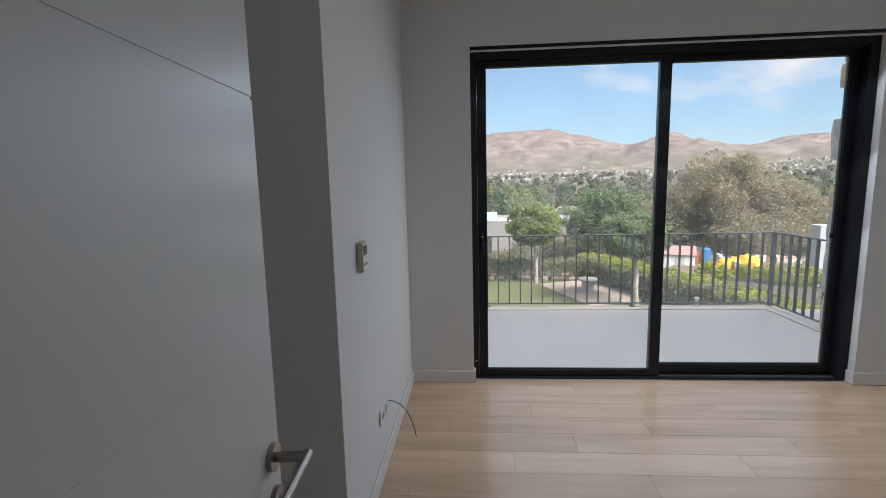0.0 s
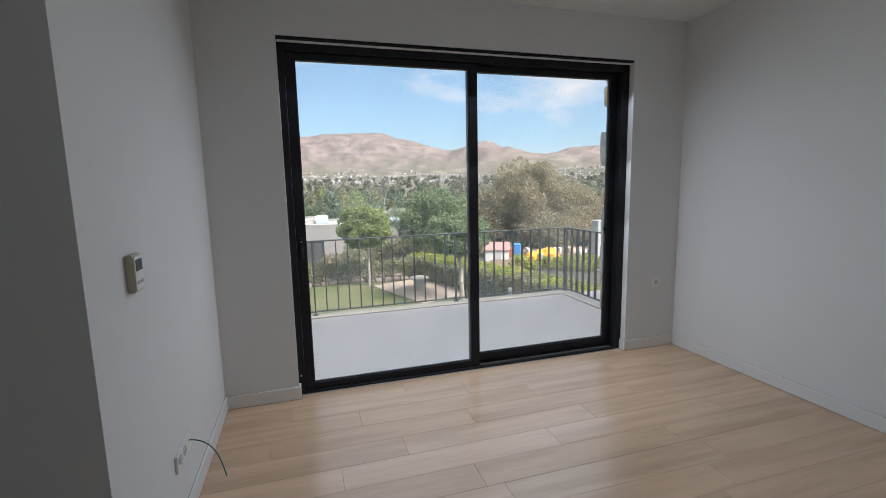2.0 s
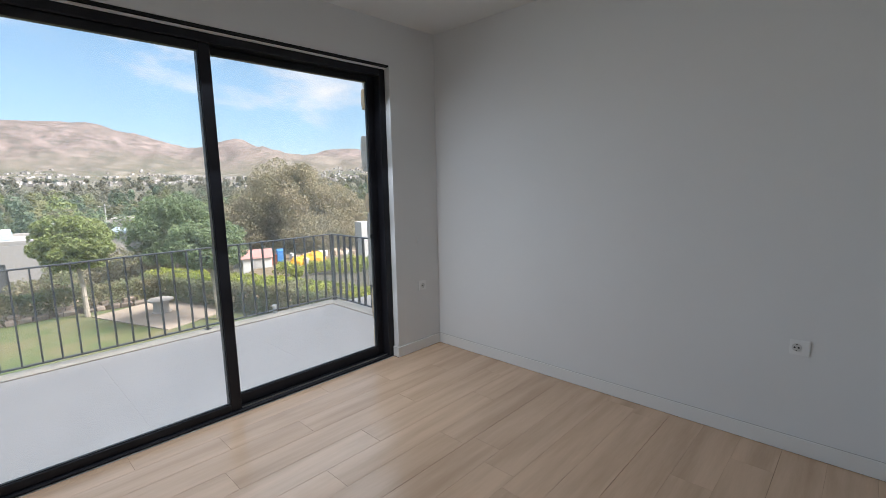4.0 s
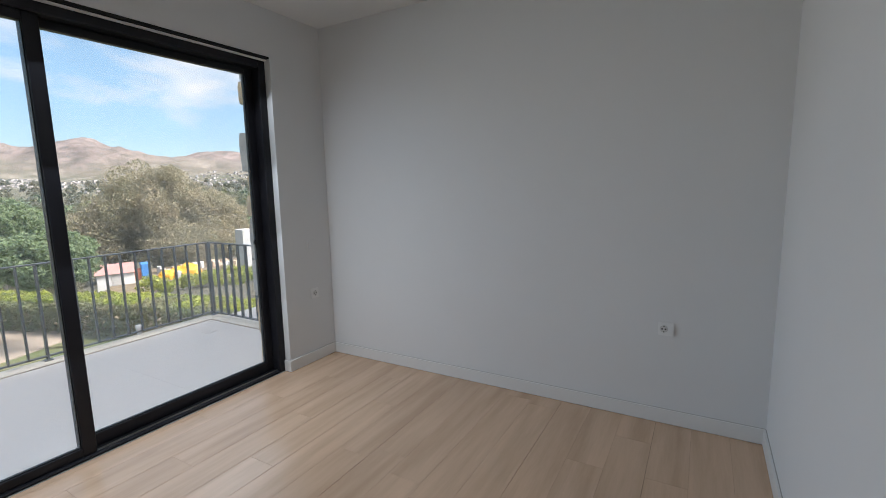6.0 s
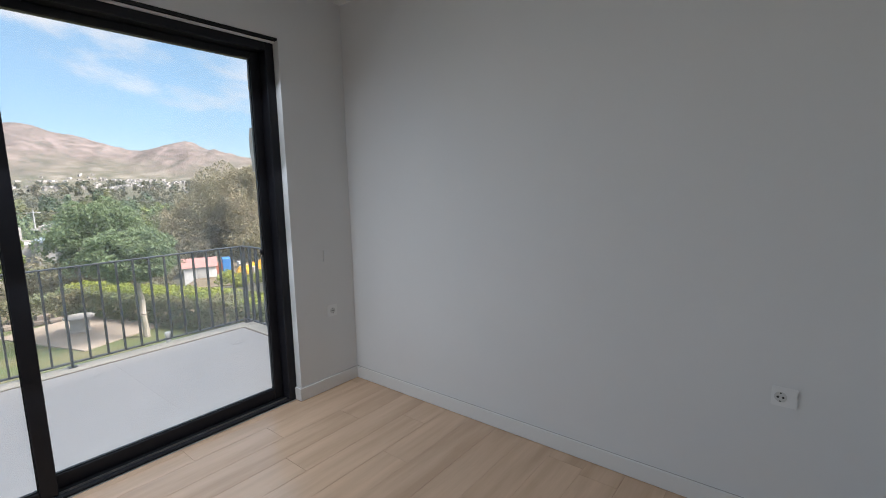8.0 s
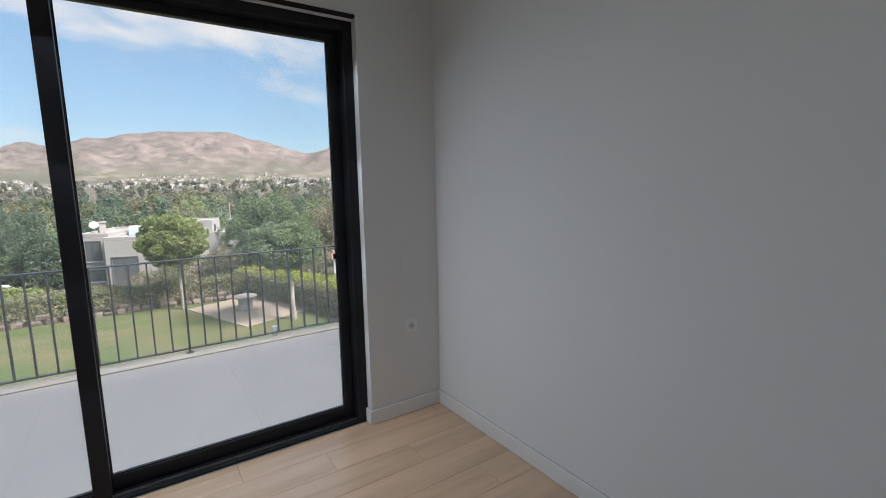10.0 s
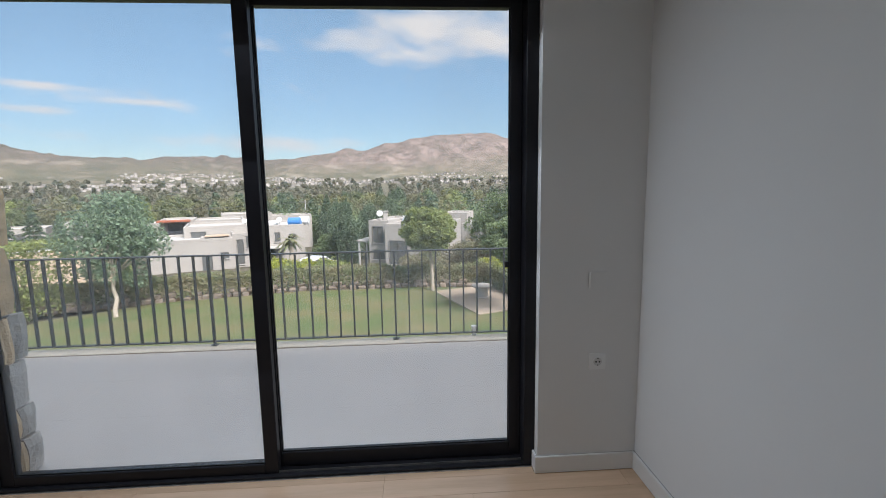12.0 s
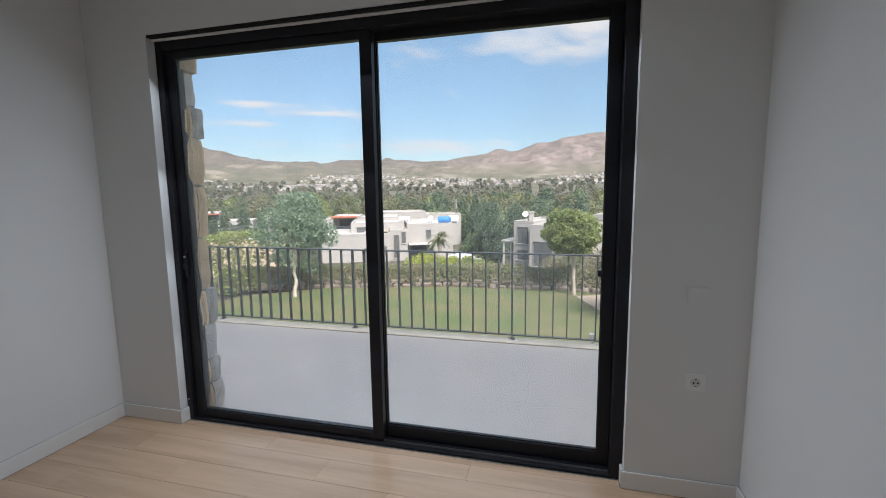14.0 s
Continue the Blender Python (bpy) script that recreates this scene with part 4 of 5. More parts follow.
def shrub(x, y, z, r, h, material, label, seed, n=1500, size=0.07):
    rng = np.random.default_rng(seed)
    t = thing("shrub", label, "shrub", (x, y, z), "garden shrubs")
    bm = bmesh.new()
    for i in range(7):
        tube(bm, (rng.normal(0, 0.08), rng.normal(0, 0.08), -0.1), (rng.normal(0, r * 0.4), rng.normal(0, r * 0.4), h * 0.9), 0.025, 0.006, 5)
    part("stems", bm, BARK, t)
    ob = new("foliage", quads_mesh("foliage", leaf_quads(*shrub_leaves(r, h, n, size, rng)), material))
    ob.parent = t


rs = random.Random(3)
for i in range(14):
    d, az = rs.uniform(28, 37), rs.uniform(-16.5, -7.5)
    x, y = CX + d * math.sin(radians(az)), CY + d * math.cos(radians(az))
    shrub(x, y, land(x, y), rs.uniform(0.9, 1.4), rs.uniform(1.2, 1.9), LEAF_YELLOW if rs.random() < 0.75 else LEAF_BRIGHT, "rounded yellow-green garden shrub", 40 + i, 1500, 0.09)
for i in range(26):
    d, az = rs.uniform(24, 33), rs.uniform(1, 19)
    x, y = CX + d * math.sin(radians(az)), CY + d * math.cos(radians(az))
    shrub(x, y, land(x, y), rs.uniform(0.9, 1.5), rs.uniform(1.3, 2.9), LEAF_TAN if rs.random() < 0.7 else LEAF_HEDGE, "dry brown and green brush", 60 + i, 1300, 0.08)
for i in range(9):
    d, az = rs.uniform(30, 36), rs.uniform(6.5, 16)
    x, y = CX + d * math.sin(radians(az)), CY + d * math.cos(radians(az))
    shrub(x, y, land(x, y), rs.uniform(1.4, 2.0), rs.uniform(2.6, 3.6), LEAF_OLIVE if i % 2 else LEAF_TAN, "tall loose olive-brown brush", 300 + i, 2200, 0.10)
for i in range(9):
    x, y = 12.5 + i * 1.35 + rs.uniform(-0.3, 0.3), 20.6 - i * 0.75 + rs.uniform(-0.4, 0.4)
    shrub(x, y, -3.6, rs.uniform(0.8, 1.1), rs.uniform(0.7, 1.05), LEAF_YELLOW if rs.random() < 0.6 else LEAF_BRIGHT, "bright yellow-green shrub beside the yard", 90 + i, 1500, 0.07)


# ---- neighbouring houses ----
def house(label, at, turn, blocks, windows=(), slabs=()):
    """blocks: x0, y0, x1, y1, z0, z1; windows: block, side ('s' or 'w' or 'e'), along, z, width, height."""
    h = thing("house", label, "house", at, "", turn)
    for x0, y0, x1, y1, z0, z1 in blocks:
        bm = bmesh.new()
        box(bm, x0, y0, z0, x1, y1, z1 - 0.25, 0.02)
        part("wall", bm, HOUSE, h)
        bm = bmesh.new()
        for d in ((x0, y0, x1, y0 + 0.2), (x0, y1 - 0.2, x1, y1), (x0, y0 + 0.2, x0 + 0.2, y1 - 0.2), (x1 - 0.2, y0 + 0.2, x1, y1 - 0.2)):
            box(bm, d[0], d[1], z1 - 0.25, d[2], d[3], z1, 0.02)
        part("parapet", bm, HOUSE, h)
        box_part("roof", h, CONC, (x0 + 0.2, y0 + 0.2, z1 - 0.25, x1 - 0.2, y1 - 0.2, z1 - 0.2))
    for b, side, u, z, w, ht in windows:
        x0, y0, x1, y1, z0, z1 = blocks[b]
        win = new("window")
        win.parent = h
        win.matrix_basis = pose(x0 + u, y0, z) if side == "s" else pose(x0, y1 - u, z, 0, 0, -90) if side == "w" else pose(x1, y0 + u, z, 0, 0, 90)
        box_part("pane", win, PANE_DARK, (0, -0.02, 0, w, 0.0, ht))
        bm = bmesh.new()
        for d in ((-0.06, -0.06, 0.0, ht), (w, w + 0.06, 0.0, ht), (-0.06, w + 0.06, -0.06, 0.0), (-0.06, w + 0.06, ht, ht + 0.06), (w / 2 - 0.03, w / 2 + 0.03, 0, ht)):
            box(bm, d[0], -0.05, d[2], d[1], 0.0, d[3])
        part("frame", bm, FRAME_DARK, win)
        box_part("sill", win, CONC, (-0.1, -0.12, -0.12, w + 0.1, 0.0, -0.06))
    for x0, y0, z0, x1, y1, z1, m in slabs:
        box_part("canopy", h, m, (x0, y0, z0, x1, y1, z1), 0.02)
    return h


def water_tank(at, material, r, length, label):
    t = thing("water_tank", label, "water tank", at)
    bm = bmesh.new()
    tube(bm, (-length / 2, 0, r), (length / 2, 0, r), r, n=18)
    part("barrel", bm, material, t)
    for x in (-length * 0.3, length * 0.3):
        box_part("cradle", t, CONC, (x - 0.06, -r * 0.7, 0, x + 0.06, r * 0.7, r * 0.5))


def dish(at, label="white satellite dish on the roof"):
    t = thing("satellite_dish", label, "satellite dish", at)
    bm = bmesh.new()
    tube(bm, (0, 0, 0), (0, 0, 0.5), 0.03, n=6)
    part("mast", bm, ALU, t)
    bm = bmesh.new()
    lathe(bm, 0, 0, [(0.03, 0.0), (0.15, 0.03), (0.26, 0.09), (0.27, 0.10), (0.15, 0.045), (0.03, 0.015)], 18)
    bmesh.ops.rotate(bm, cent=(0, 0, 0), matrix=Matrix.Rotation(radians(60), 3, "X"), verts=bm.verts[:])
    bmesh.ops.translate(bm, vec=(0, -0.05, 0.65), verts=bm.verts[:])
    part("bowl", bm, PLASTIC, t)


# the house behind the round tree
house("white flat-roofed two-storey house behind the round tree", (-0.5, 35.8, 0), -18,
      [(-1.35, 0.0, 0.45, 6, -8.5, -1.28), (0.45, -0.9, 5.4, 5.5, -8.5, -1.5)],
      [(0, "s", 0.4, -3.1, 0.85, 1.25), (0, "s", 0.4, -4.5, 0.9, 0.7), (1, "s", 0.4, -4.75, 1.45, 1.85), (1, "w", 0.2, -3.6, 0.5, 1.1)],
      [(-2.7, 0.4, -3.15, -1.35, 3.0, -3.03, CONC), (-2.6, 0.5, -8, -2.45, 0.65, -3.15, CONC), (-1.9, 0.5, -8, -1.75, 0.65, -3.15, CONC)])
dish((-0.9, 37.6, -1.48))
bm = bmesh.new()
box(bm, -0.2, -0.2, 0, 0.2, 0.2, 0.75, 0.03)
box(bm, -0.27, -0.27, 0.75, 0.27, 0.27, 0.85, 0.02)
ch = thing("chimney", "white rendered roof chimney", "chimney", (-0.5, 38.8, -1.5))
part("stack", bm, HOUSE, ch)
panel = thing("solar_heater", "roof solar water heater with tank and panel", "solar heater", (1.6, 38.0, -1.7))
bm = bmesh.new()
tube(bm, (-0.5, 0.4, 0.5), (0.5, 0.4, 0.5), 0.17, n=14)
part("tank", bm, PLASTIC, panel)
bm = bmesh.new()
vs = box(bm, -0.55, -0.7, 0.0, 0.55, 0.35, 0.06)
for v in vs:
    if v.co.y > 0:
        v.co.z += 0.4
part("collector", bm, SLATE, panel)

# the long house with stepped blocks
house("long white stepped house with flat roofs and a roof terrace", (-20.4, 37.0, 0), 22,
      [(0.0, 0.0, 6.6, 6, -9, -2.8), (6.6, 1.2, 8.4, 7, -9, -2.55), (8.4, 2.0, 13.2, 9, -9, -2.05), (2.6, 3.6, 8.2, 10, -6, -1.95), (4.0, 2.2, 6.6, 3.6, -6, -2.85)],
      [(0, "s", 4.1, -6.3, 0.75, 2.0), (0, "s", 5.6, -4.6, 0.6, 0.45), (1, "s", 0.4, -5.4, 0.5, 2.2), (1, "s", 1.2, -3.9, 0.35, 1.0), (2, "s", 0.4, -5.9, 1.5, 1.7), (2, "s", 2.0, -3.6, 0.45, 0.8), (2, "s", 3.4, -3.3, 0.55, 0.28), (3, "s", 0.6, -3.4, 1.2, 0.9)],
      [(8.5, 0.9, -4.2, 11.4, 2.0, -4.05, CONC), (4.4, 0.9, -2.75, 6.4, 2.2, -2.65, TANWALL)])
balcony = thing("balcony_rail", "dark balcony railing on the long house", "railing", (-12.9, 41.6, -5.3), turn=22)
for k in range(12):
    box_part("bar", balcony, RAIL, (k * 0.13, 0, 0, k * 0.13 + 0.03, 0.03, 0.9))
box_part("top_rail", balcony, RAIL, (-0.02, -0.01, 0.9, 1.5, 0.04, 0.95))
water_tank((-9.9, 44.2, -2.25), BLUE, 0.42, 1.2, "blue plastic water tank on the roof")
water_tank((-9.2, 45.4, -2.25), PLASTIC, 0.45, 0.9, "white water tank on the roof")
water_tank((-12.0, 44.2, -2.25), PLASTIC, 0.28, 1.1, "white solar water tank on the roof")
water_tank((-15.2, 46.4, -2.15), PLASTIC, 0.28, 1.1, "white solar water tank on the roof")
dish((-11.2, 43.6, -2.25))
house("white house with terracotta tiled canopies", (-25.6, 49.0, 0), 22, [(0, 0, 3.4, 5, -9, -1.75), (3.4, 0.5, 8.5, 6, -9, -1.95)],
      [(0, "s", 0.8, -3.5, 1.6, 1.3)], [(-0.1, -1.4, -1.95, 3.0, 0, -1.75, TERRACOTTA), (-1.0, -2.2, -3.95, 3.2, 0, -3.7, TERRACOTTA), (-0.2, -1.3, -3.7, 2.9, -1.25, -2.9, RAIL)])
house("small white flat-roofed house among trees", (6.2, 62, 0), -18, [(0, 0, 3.4, 5, -10, -2.2), (3.0, -2, 7.5, 4, -10, -3.6)], [(0, "s", 0.7, -4.2, 0.8, 1.2), (0, "e", 1.0, -4.0, 0.9, 1.1)])
house("white house with blue-grey sheet roof among trees", (10.5, 56, 0), -18, [(0, 0, 7, 6, -10, -3.3)], [(0, "s", 1.5, -5.2, 1.2, 1.2), (0, "s", 4.0, -5.2, 1.2, 1.2)], [(-0.3, -0.4, -3.3, 7.3, 6.3, -3.05, SLATE)])
house("white house beyond the garden wall", (-60.0, 60.0, 0), 30, [(0, 0, 6, 6, -10, -2.0), (6, -1.5, 11.5, 5, -10, -3.4)], [(0, "s", 1.0, -4.4, 1.2, 1.6), (0, "s", 3.4, -4.4, 1.4, 1.6), (1, "s", 2, -5.6, 1.2, 1.4)], [(-0.5, -1.2, -2.4, 6.5, 0, -2.2, TERRACOTTA)])
house("white house beyond the garden wall", (-49.0, 66.0, 0), 25, [(0, 0, 5.0, 6, -10, -3.0), (5.0, 1, 9, 6, -10, -3.8)], [(0, "s", 1.5, -5.0, 1.0, 1.4), (1, "s", 1.0, -5.6, 1.0, 1.2)])
house("small white far house with terracotta canopy", (-40.0, 72.0, 0), 22, [(0, 0, 6.0, 6, -10, -3.6), (6, 1, 11, 6, -10, -4.4)], [(0, "s", 1.5, -5.6, 1.0, 1.2)], [(2.5, -1.2, -4.7, 6.0, 0, -4.5, TERRACOTTA)])
house("white flat-roofed house among trees", (-26.0, 66.0, 0), 22, [(0, 0, 7.0, 6, -10, -2.1), (7, 1, 13, 6, -10, -2.6)], [(0, "s", 1.5, -4.2, 1.0, 1.2)])
house("white flat-roofed house among trees", (14.5, 78.0, 0), -18, [(0, 0, 6.0, 6, -12, -2.9), (-4, 1, 0, 6, -12, -3.4)], [(0, "s", 1.5, -4.6, 1.2, 1.1)])
house("low tan building in the fields", (76, 116, 0), -30, [(0, 0, 12, 7, -14, -3.6)])
gwall = thing("garden_wall", "tan rendered boundary wall with a small vent", "wall", (-25.5, 23.2, -7), turn=38)
box_part("wall", gwall, TANWALL, (0, 0, 0, 9.5, 0.25, 4.85), 0.02)
box_part("coping", gwall, CONC, (-0.05, -0.05, 4.85, 9.55, 0.3, 4.93), 0.01)
box_part("vent", gwall, HOUSE, (6.0, -0.02, 4.3, 6.4, 0, 4.6))

# builder's shed and yard things
shed = thing("shed", "small white sheet-metal shed with faded red roof", "shed", (13.0, 28.6, -4.5), turn=-22)
box_part("wall", shed, RENDER, (0, 0, -0.3, 1.9, 1.9, 0.95), 0.02)
bm = bmesh.new()
vs = [bm.verts.new(v) for v in ((-0.1, -0.12, 0.95), (2.0, -0.12, 0.95), (2.0, 2.0, 0.95), (-0.1, 2.0, 0.95), (-0.1, 0.94, 1.45), (2.0, 0.94, 1.45))]
for f in ((0, 1, 5, 4), (2, 3, 4, 5), (0, 4, 3), (1, 2, 5), (0, 3, 2, 1)):
    bm.faces.new([vs[i] for i in f])
part("roof", bm, REDROOF, shed)
box_part("door", shed, CONC, (0.75, -0.03, -0.2, 1.3, 0, 0.85), 0.005)
cabin = thing("site_toilet", "blue plastic site cabin with brown door", "cabin", (15.4, 28.6, -4.5), turn=-22)
box_part("body", cabin, BLUE, (0.12, 0, 0, 0.65, 1.0, 1.25), 0.04)
box_part("door", cabin, TERRACOTTA, (-0.35, 0.1, 0.0, 0.12, 0.5, 0.95), 0.01)
for x, y, s, k in ((16.6, 27.4, 0.9, 1), (17.8, 27.6, 1.25, 2)):
    tarp = thing("tarpaulin_heap", "yellow tarpaulin over a heap of material", "tarpaulin", (x, y, -4.42))
    bm = bmesh.new()
    bmesh.ops.create_icosphere(bm, subdivisions=4, radius=1)
    for v in bm.verts:
        n = noise.noise(v.co * 1.8 + Vector((k * 5, 0, 0))) * 0.3 + noise.noise(v.co * 5 + Vector((k * 5, 0, 0))) * 0.1
        v.co = v.co * (1 + n)
        v.co = Vector((v.co.x * s * 0.8, v.co.y * s * 0.7, max(-0.05, v.co.z * s * 0.75)))
    part("sheet", bm, YELLOW, tarp)
box_part("concrete_pillar", None, CONC, (17.3, 20.6, -5, 18.0, 21.3, -0.95), 0.02)
tagged(bpy.data.objects["concrete_pillar"], "pale grey concrete pillar of an unfinished wall", "pillar")
for k in range(10):
    x, y = 16 + rs.uniform(0, 7), 28.3 + rs.uniform(-1.5, 2.5)
    blk = thing("building_block_pile", "grey building rubble and planks in the yard", "rubble", (x, y, -4.30), turn=rs.uniform(0, 90))
    bm = bmesh.new()
    for j in range(5):
        u, v = rs.uniform(-0.5, 0.5), rs.uniform(-0.3, 0.3)
        box(bm, u, v, 0, u + rs.uniform(0.2, 0.7), v + rs.uniform(0.15, 0.3), rs.uniform(0.15, 0.5), 0.01)
    part("blocks", bm, CONC if k % 2 else TANWALL, blk)

# palm
palm = thing("palm_tree", "small fan palm with grey-green fronds", "palm", (-8.4, 36.6, -4.95))
bm = bmesh.new()
limb(bm, (0, 0, -0.2), (0.05, 0, 2.1), 0.22, 0.16, np.random.default_rng(5), 5)
part("trunk", bm, BARK, palm)
rng = np.random.default_rng(11)
for k in range(34):
    a, e = rng.uniform(0, 2 * math.pi), rng.uniform(-0.5, 1.3)
    bm = bmesh.new()
    L = rng.uniform(1.1, 1.5)
    for j in range(7):
        s0, s1 = j / 7, (j + 1) / 7
        w0, w1 = 0.16 * math.sin(math.pi * min(0.98, s0 + 0.05)), 0.16 * math.sin(math.pi * min(0.98, s1))
        q = []
        for s, w in ((s0, w0), (s1, w1)):
            z = 2.1 + math.sin(e) * L * s - 0.55 * L * s * s
            r = math.cos(e) * L * s
            q.append((Vector((r * math.cos(a) - w * math.sin(a), r * math.sin(a) + w * math.cos(a), z - 0.04)), Vector((r * math.cos(a), r * math.sin(a), z)), Vector((r * math.cos(a) + w * math.sin(a), r * math.sin(a) - w * math.cos(a), z - 0.04))))
        (l0, m0, r0), (l1, m1, r1) = q
        for f in ((l0, m0, m1, l1), (m0, r0, r1, m1)):
            bm.faces.new([bm.verts.new(v) for v in f])
    part("frond", bm, LEAF_HEDGE, palm)

# parked car
car = thing("car", "silver hatchback parked among shrubs", "car", (-6.9, 39.6, land(-6.9, 39.6)), turn=65)
bm = bmesh.new()
outline = ((-2.0, 0.35), (-2.02, 0.8), (-1.75, 0.95), (-1.35, 1.42), (0.35, 1.46), (1.05, 0.98), (1.95, 0.82), (2.05, 0.4))
sides = [[bm.verts.new((x, y * (0.82 if z > 1.2 else 1.0), z)) for x, z in outline] for y in (-0.85, 0.85)]
bm.faces.new(sides[0])
bm.faces.new(sides[1][::-1])
for i in range(len(outline)):
    k = (i + 1) % len(outline)
    bm.faces.new((sides[0][i], sides[0][k], sides[1][k], sides[1][i]))
part("body", bm, CARPAINT, car)
for y in (-0.80, 0.78):
    box_part("side_window", car, PANE_DARK, (-1.2, y - 0.03, 0.98, 0.5, y + 0.05, 1.32), 0.02)
for x in (-1.3, 1.3):
    for y in (-0.86, 0.70):
        bm = bmesh.new()
        tube(bm, (x, y, 0.32), (x, y + 0.16, 0.32), 0.32, n=18)
        part("wheel", bm, DARK, car)


# utility poles and wires
def pole(x, y, top):
    z = land(x, y)
    p = thing("utility_pole", "grey wooden utility pole with cross-arm", "utility pole", (x, y, z), "power line")
    bm = bmesh.new()
    tube(bm, (0, 0, -0.3), (0, 0, top - z), 0.14, 0.09, 8)
    part("mast", bm, CONC, p)
    box_part("cross_arm", p, CONC, (-0.9, -0.06, top - z - 0.5, 0.9, 0.06, top - z - 0.38))
    return Vector((x, y, top - 0.38))


tips = [pole(*q) for q in ((-62, 62, 0.4), (-19, 88, -0.7), (16.5, 92, -1.0), (59, 84, -1.2))]
for a, b in zip(tips, tips[1:]):
    for dx in (-0.8, 0.8):
        pts = [tuple(a.lerp(b, s / 8) + Vector((dx, 0, -1.2 * math.sin(math.pi * s / 8)))) for s in range(9)]
        tagged(cable("power_line", pts, 0.025, DARK, "thin overhead power line", "power line"), group="power lines")


# woods of the valley and the far town
def woods(name, label, count, dmin, dmax, hmin, hmax, material, seed, per=90, azr=(-62, 58), tall=1.0, keep=None):
    rng = np.random.default_rng(seed)
    out = []
    for i in range(count):
        d = math.exp(rng.uniform(math.log(dmin), math.log(dmax)))
        az = rng.uniform(*azr)
        x, y = CX + d * math.sin(radians(az)), CY + d * math.cos(radians(az))
        if noise.noise(Vector((x * 0.012, y * 0.012, seed))) < -0.25 or (keep and not keep(az, d)):
            continue
        h = rng.uniform(hmin, hmax) * (1 + d / 1500)
        r = h * rng.uniform(0.34, 0.52) / tall
        n = int(per * max(0.6, min(1.0, 200 / d)) * 2.0)
        size = max(0.2, d * 0.0028)
        pts, way = clump_points((x, y, land(x, y) + h * 0.52), (r, r, h * 0.5), n, rng, 9, 0.46, 0.4)
        out.append(leaf_quads(pts, size, rng, 0.0, way, 0.35))
    return tagged(new(name, quads_mesh(name, np.concatenate(out), material)), label, "trees", kind="stuff")


def open_ground(az, d):
    return not (az < -17 and d < 112)


def clear_of_houses(az, d):
    return (d > 68 and (az > -17 or d > 100)) or -10.5 < az < -7 or az > 36


woods("woods_near", "mixed dark green trees between the houses", 150, 56, 110, 4.0, 6.5, LEAF_DARK, 31, 260, keep=clear_of_houses)
woods("woods_olive", "olive and brown wooded valley floor", 190, 85, 420, 4.5, 8.8, LEAF_OLIVE, 32, 420, keep=open_ground)
woods("woods_mid", "green wooded valley floor", 210, 90, 520, 4.2, 9.0, LEAF_WOOD, 33, 420, keep=open_ground)
woods("woods_light", "lighter green broadleaved trees in the valley", 70, 70, 380, 5.0, 9.0, LEAF_BRIGHT, 37, 420, keep=open_ground)
woods("woods_dark", "dark pines scattered over the valley floor", 130, 75, 480, 4.8, 9.5, LEAF_CONIFER, 36, 420, tall=1.5, keep=open_ground)
woods("woods_far", "distant wooded plain", 1500, 300, 1500, 5, 8.5, LEAF_FAR, 34, 60)
def conifer(x, y, h, seed):
    """A pointed conifer: whorls of drooping branches that shorten towards the tip."""
    rng = np.random.default_rng(seed)
    z = land(x, y)
    t = thing("conifer", "tall dark green pointed conifer behind the houses", "tree", (x, y, z), "conifers")
    bm = bmesh.new()
    tube(bm, (0, 0, -0.3), (0, 0, h * 0.95), 0.16, 0.03, 7)
    part("trunk", bm, BARK, t)
    n = 3200
    s = rng.uniform(0.06, 1.0, n)
    ring = np.round(s * 14) / 14 + rng.normal(0, 0.012, n)
    a = rng.uniform(0, 2 * math.pi, n)
    lobes = 0.75 + 0.25 * np.sin(a * 5 + ring * 40 + seed)
    r = h * 0.33 * (1.04 - ring) ** 0.8 * lobes * rng.uniform(0.25, 1, n) ** 0.5
    pts = np.stack([r * np.cos(a), r * np.sin(a), ring * h - r * 0.3], axis=1)
    ob = new("crown", quads_mesh("crown", leaf_quads(pts, 0.15, rng), LEAF_CONIFER))
    ob.parent = t


for k in range(12):
    az, d = rs.choice((-11.0, -10.2, -9.4, -8.2, -7.2, -5.6, -3.8, 1.5)) + rs.uniform(-0.5, 0.5), rs.uniform(62, 98)
    conifer(CX + d * math.sin(radians(az)), CY + d * math.cos(radians(az)), rs.uniform(4.5, 9.0), 200 + k)
for k in range(5):
    az, d = rs.uniform(-46, -20), rs.uniform(64, 90)
    conifer(CX + d * math.sin(radians(az)), CY + d * math.cos(radians(az)), rs.uniform(5.5, 7.5), 230 + k)


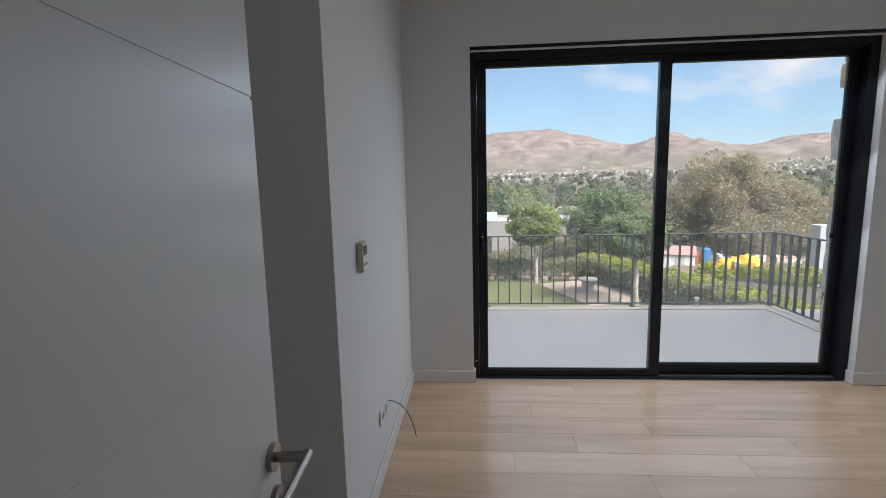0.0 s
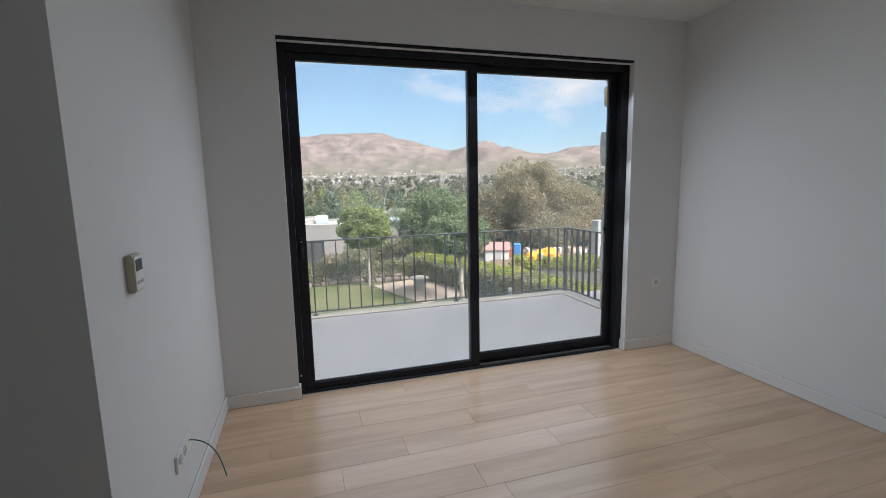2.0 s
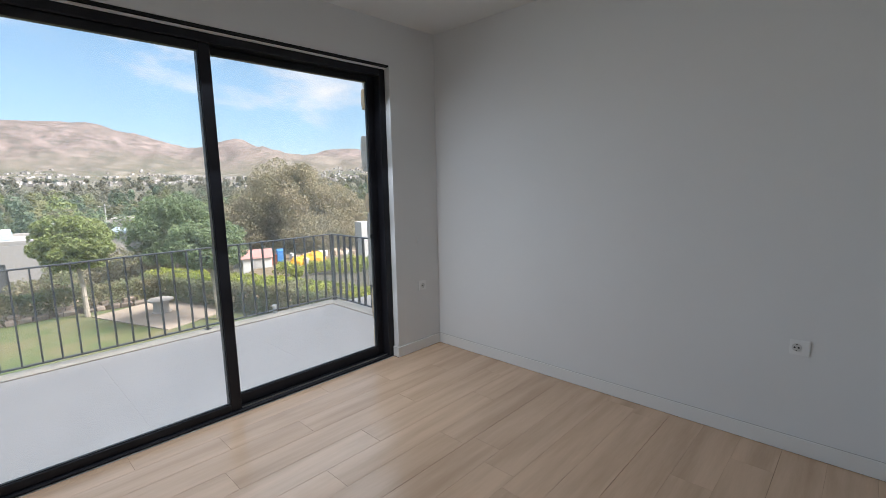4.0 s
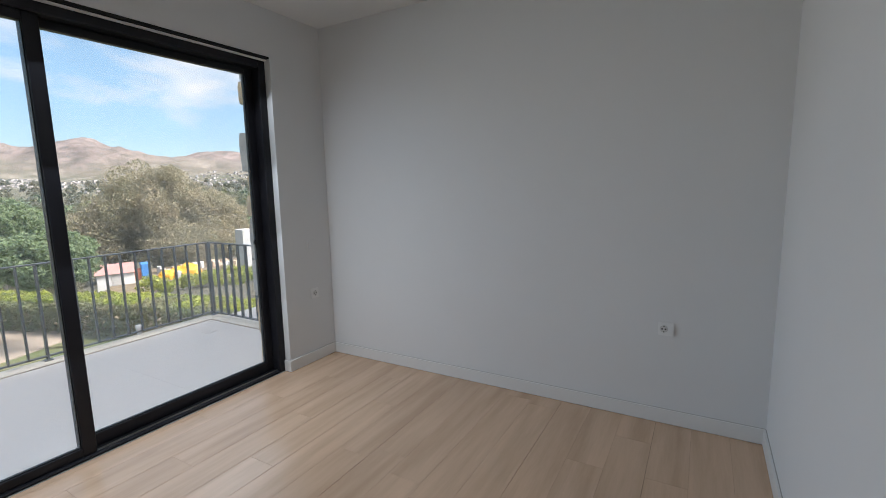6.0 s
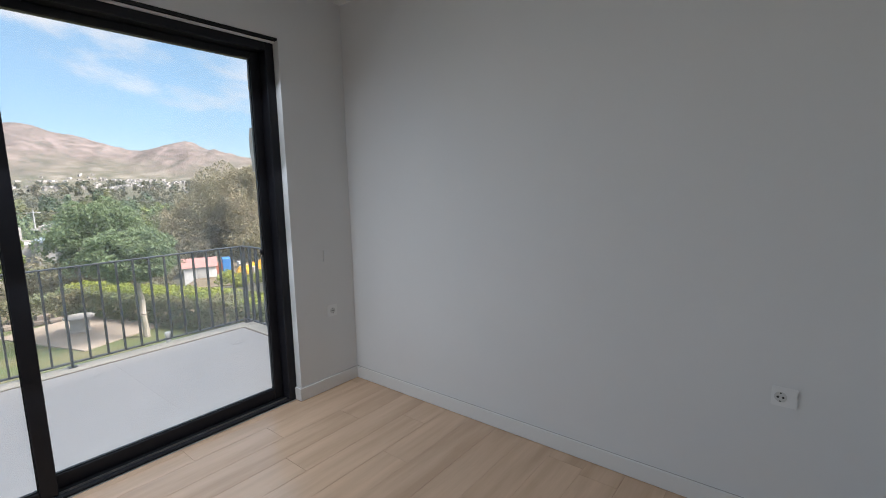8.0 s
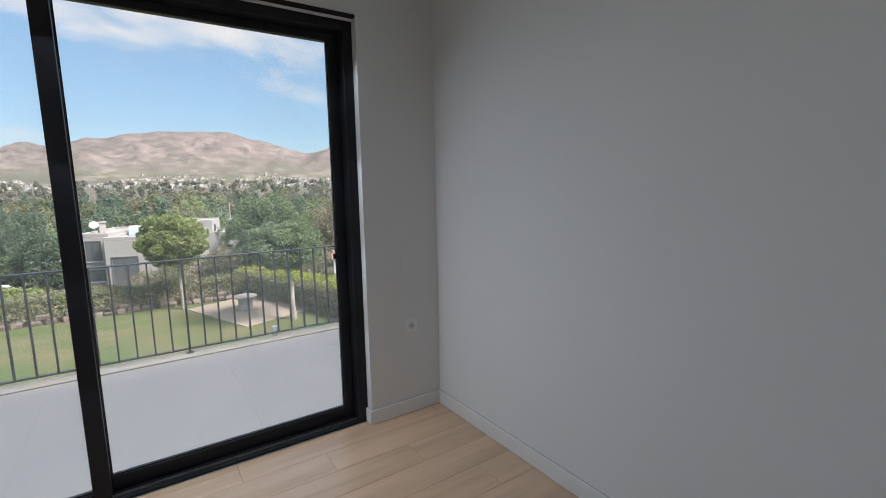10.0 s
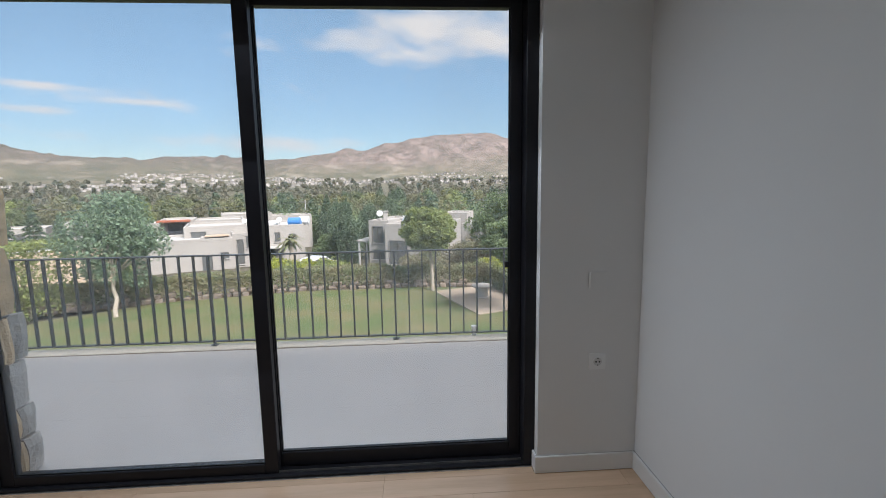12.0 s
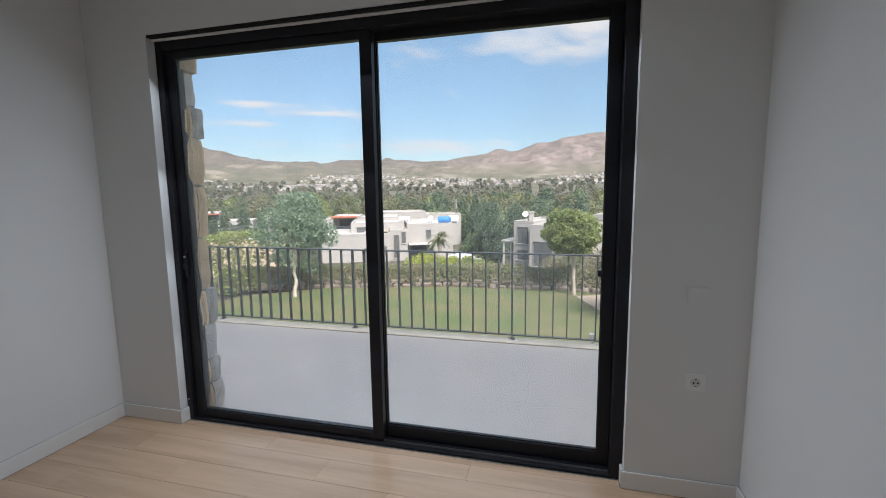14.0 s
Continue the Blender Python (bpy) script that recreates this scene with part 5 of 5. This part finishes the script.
def town():
    """Hundreds of small white houses scattered over the plain and lower slopes."""
    rng = np.random.default_rng(8)
    verts, faces = [], []
    n = 0
    for i in range(5200):
        d, az = rng.uniform(1000, 2150), rng.uniform(-60, 58)
        x, y = CX + d * math.sin(radians(az)), CY + d * math.cos(radians(az))
        dens = noise.noise(Vector((x * 0.0035, y * 0.0035, 3))) + (0.24 if 1250 < d < 1800 else -0.36 if d > 1800 else -0.15)
        if dens < 0.0:
            continue
        z = land(x, y)
        if z > 62:
            continue
        w, l, h, a = rng.uniform(5, 11), rng.uniform(5, 9), rng.uniform(3, 5.5), rng.uniform(0, math.pi)
        ca, sa = math.cos(a), math.sin(a)
        for zz in (z - 4, z + h):
            for u, v in ((-w, -l), (w, -l), (w, l), (-w, l)):
                verts.append((x + (u * ca - v * sa) / 2, y + (u * sa + v * ca) / 2, zz))
        for f in ((0, 1, 5, 4), (1, 2, 6, 5), (2, 3, 7, 6), (3, 0, 4, 7), (4, 5, 6, 7)):
            faces.append([n + k for k in f])
        n += 8
    me = bpy.data.meshes.new("far_town")
    me.from_pydata(verts, [], faces)
    me.materials.append(TOWN)
    return tagged(new("far_town", me), "white houses of a distant town below the hills", "town", kind="stuff")


town()


# ---- floor planks and terrace tiles ----
def slab_mesh(name, w, l, t, material, chamfer):
    bm = bmesh.new()
    box(bm, 0, 0, -t, w, l, 0)
    tops = [e for e in bm.edges if all(abs(v.co.z) < 1e-6 for v in e.verts)]
    bmesh.ops.bevel(bm, geom=tops, offset=chamfer, segments=1, affect="EDGES")
    return to_mesh(name, bm, material)


PL, PW = 1.17, 0.1865
offsets = {-1: 0.709, 0: 1.126, 1: 0.365, 2: 1.02, 3: 0.565, 4: 0.212, 5: 0.862}
plank_rng = random.Random(12)
cache = {}
for row in range(-1, 17):
    y1 = min(-0.13 - row * PW, 0.0)
    y0 = -0.13 - (row + 1) * PW
    if row == -1:
        y1 = 0.0
    y0 = max(y0, YB - 0.19)
    if y1 - y0 < 0.02:
        continue
    left = NX if y1 < NY else XL
    x = offsets.get(row, plank_rng.uniform(0, PL))
    while x > left:
        x -= PL
    while x < XR:
        a, b = max(x, left), min(x + PL, XR)
        key = (round(b - a, 3), round(y1 - y0, 3))
        if key not in cache:
            cache[key] = slab_mesh("plank", key[0] - 0.0006, key[1] - 0.0006, 0.008, OAK, 0.0009)
        shared("plank", cache[key], floor, (a, y0, 0))
        x += PL
tile = slab_mesh("tile", 1.1992, 0.5992, 0.006, TILE, 0.0003)
for i in range(-4, 3):
    for j in range(3):
        shared("tile", tile, terrace, (i * 1.2 + 0.9, 0.235 + j * 0.6, TZ))
# the strip of flooring that runs into the opening
x = offsets[-1] - PL
while x < OX1:
    a, b = max(x, OX0 + ST), min(x + PL, OX1 - ST)
    shared("plank", slab_mesh("plank", b - a - 0.0006, 0.052, 0.008, OAK, 0.0006), floor, (a, 0.0, 0))
    x += PL
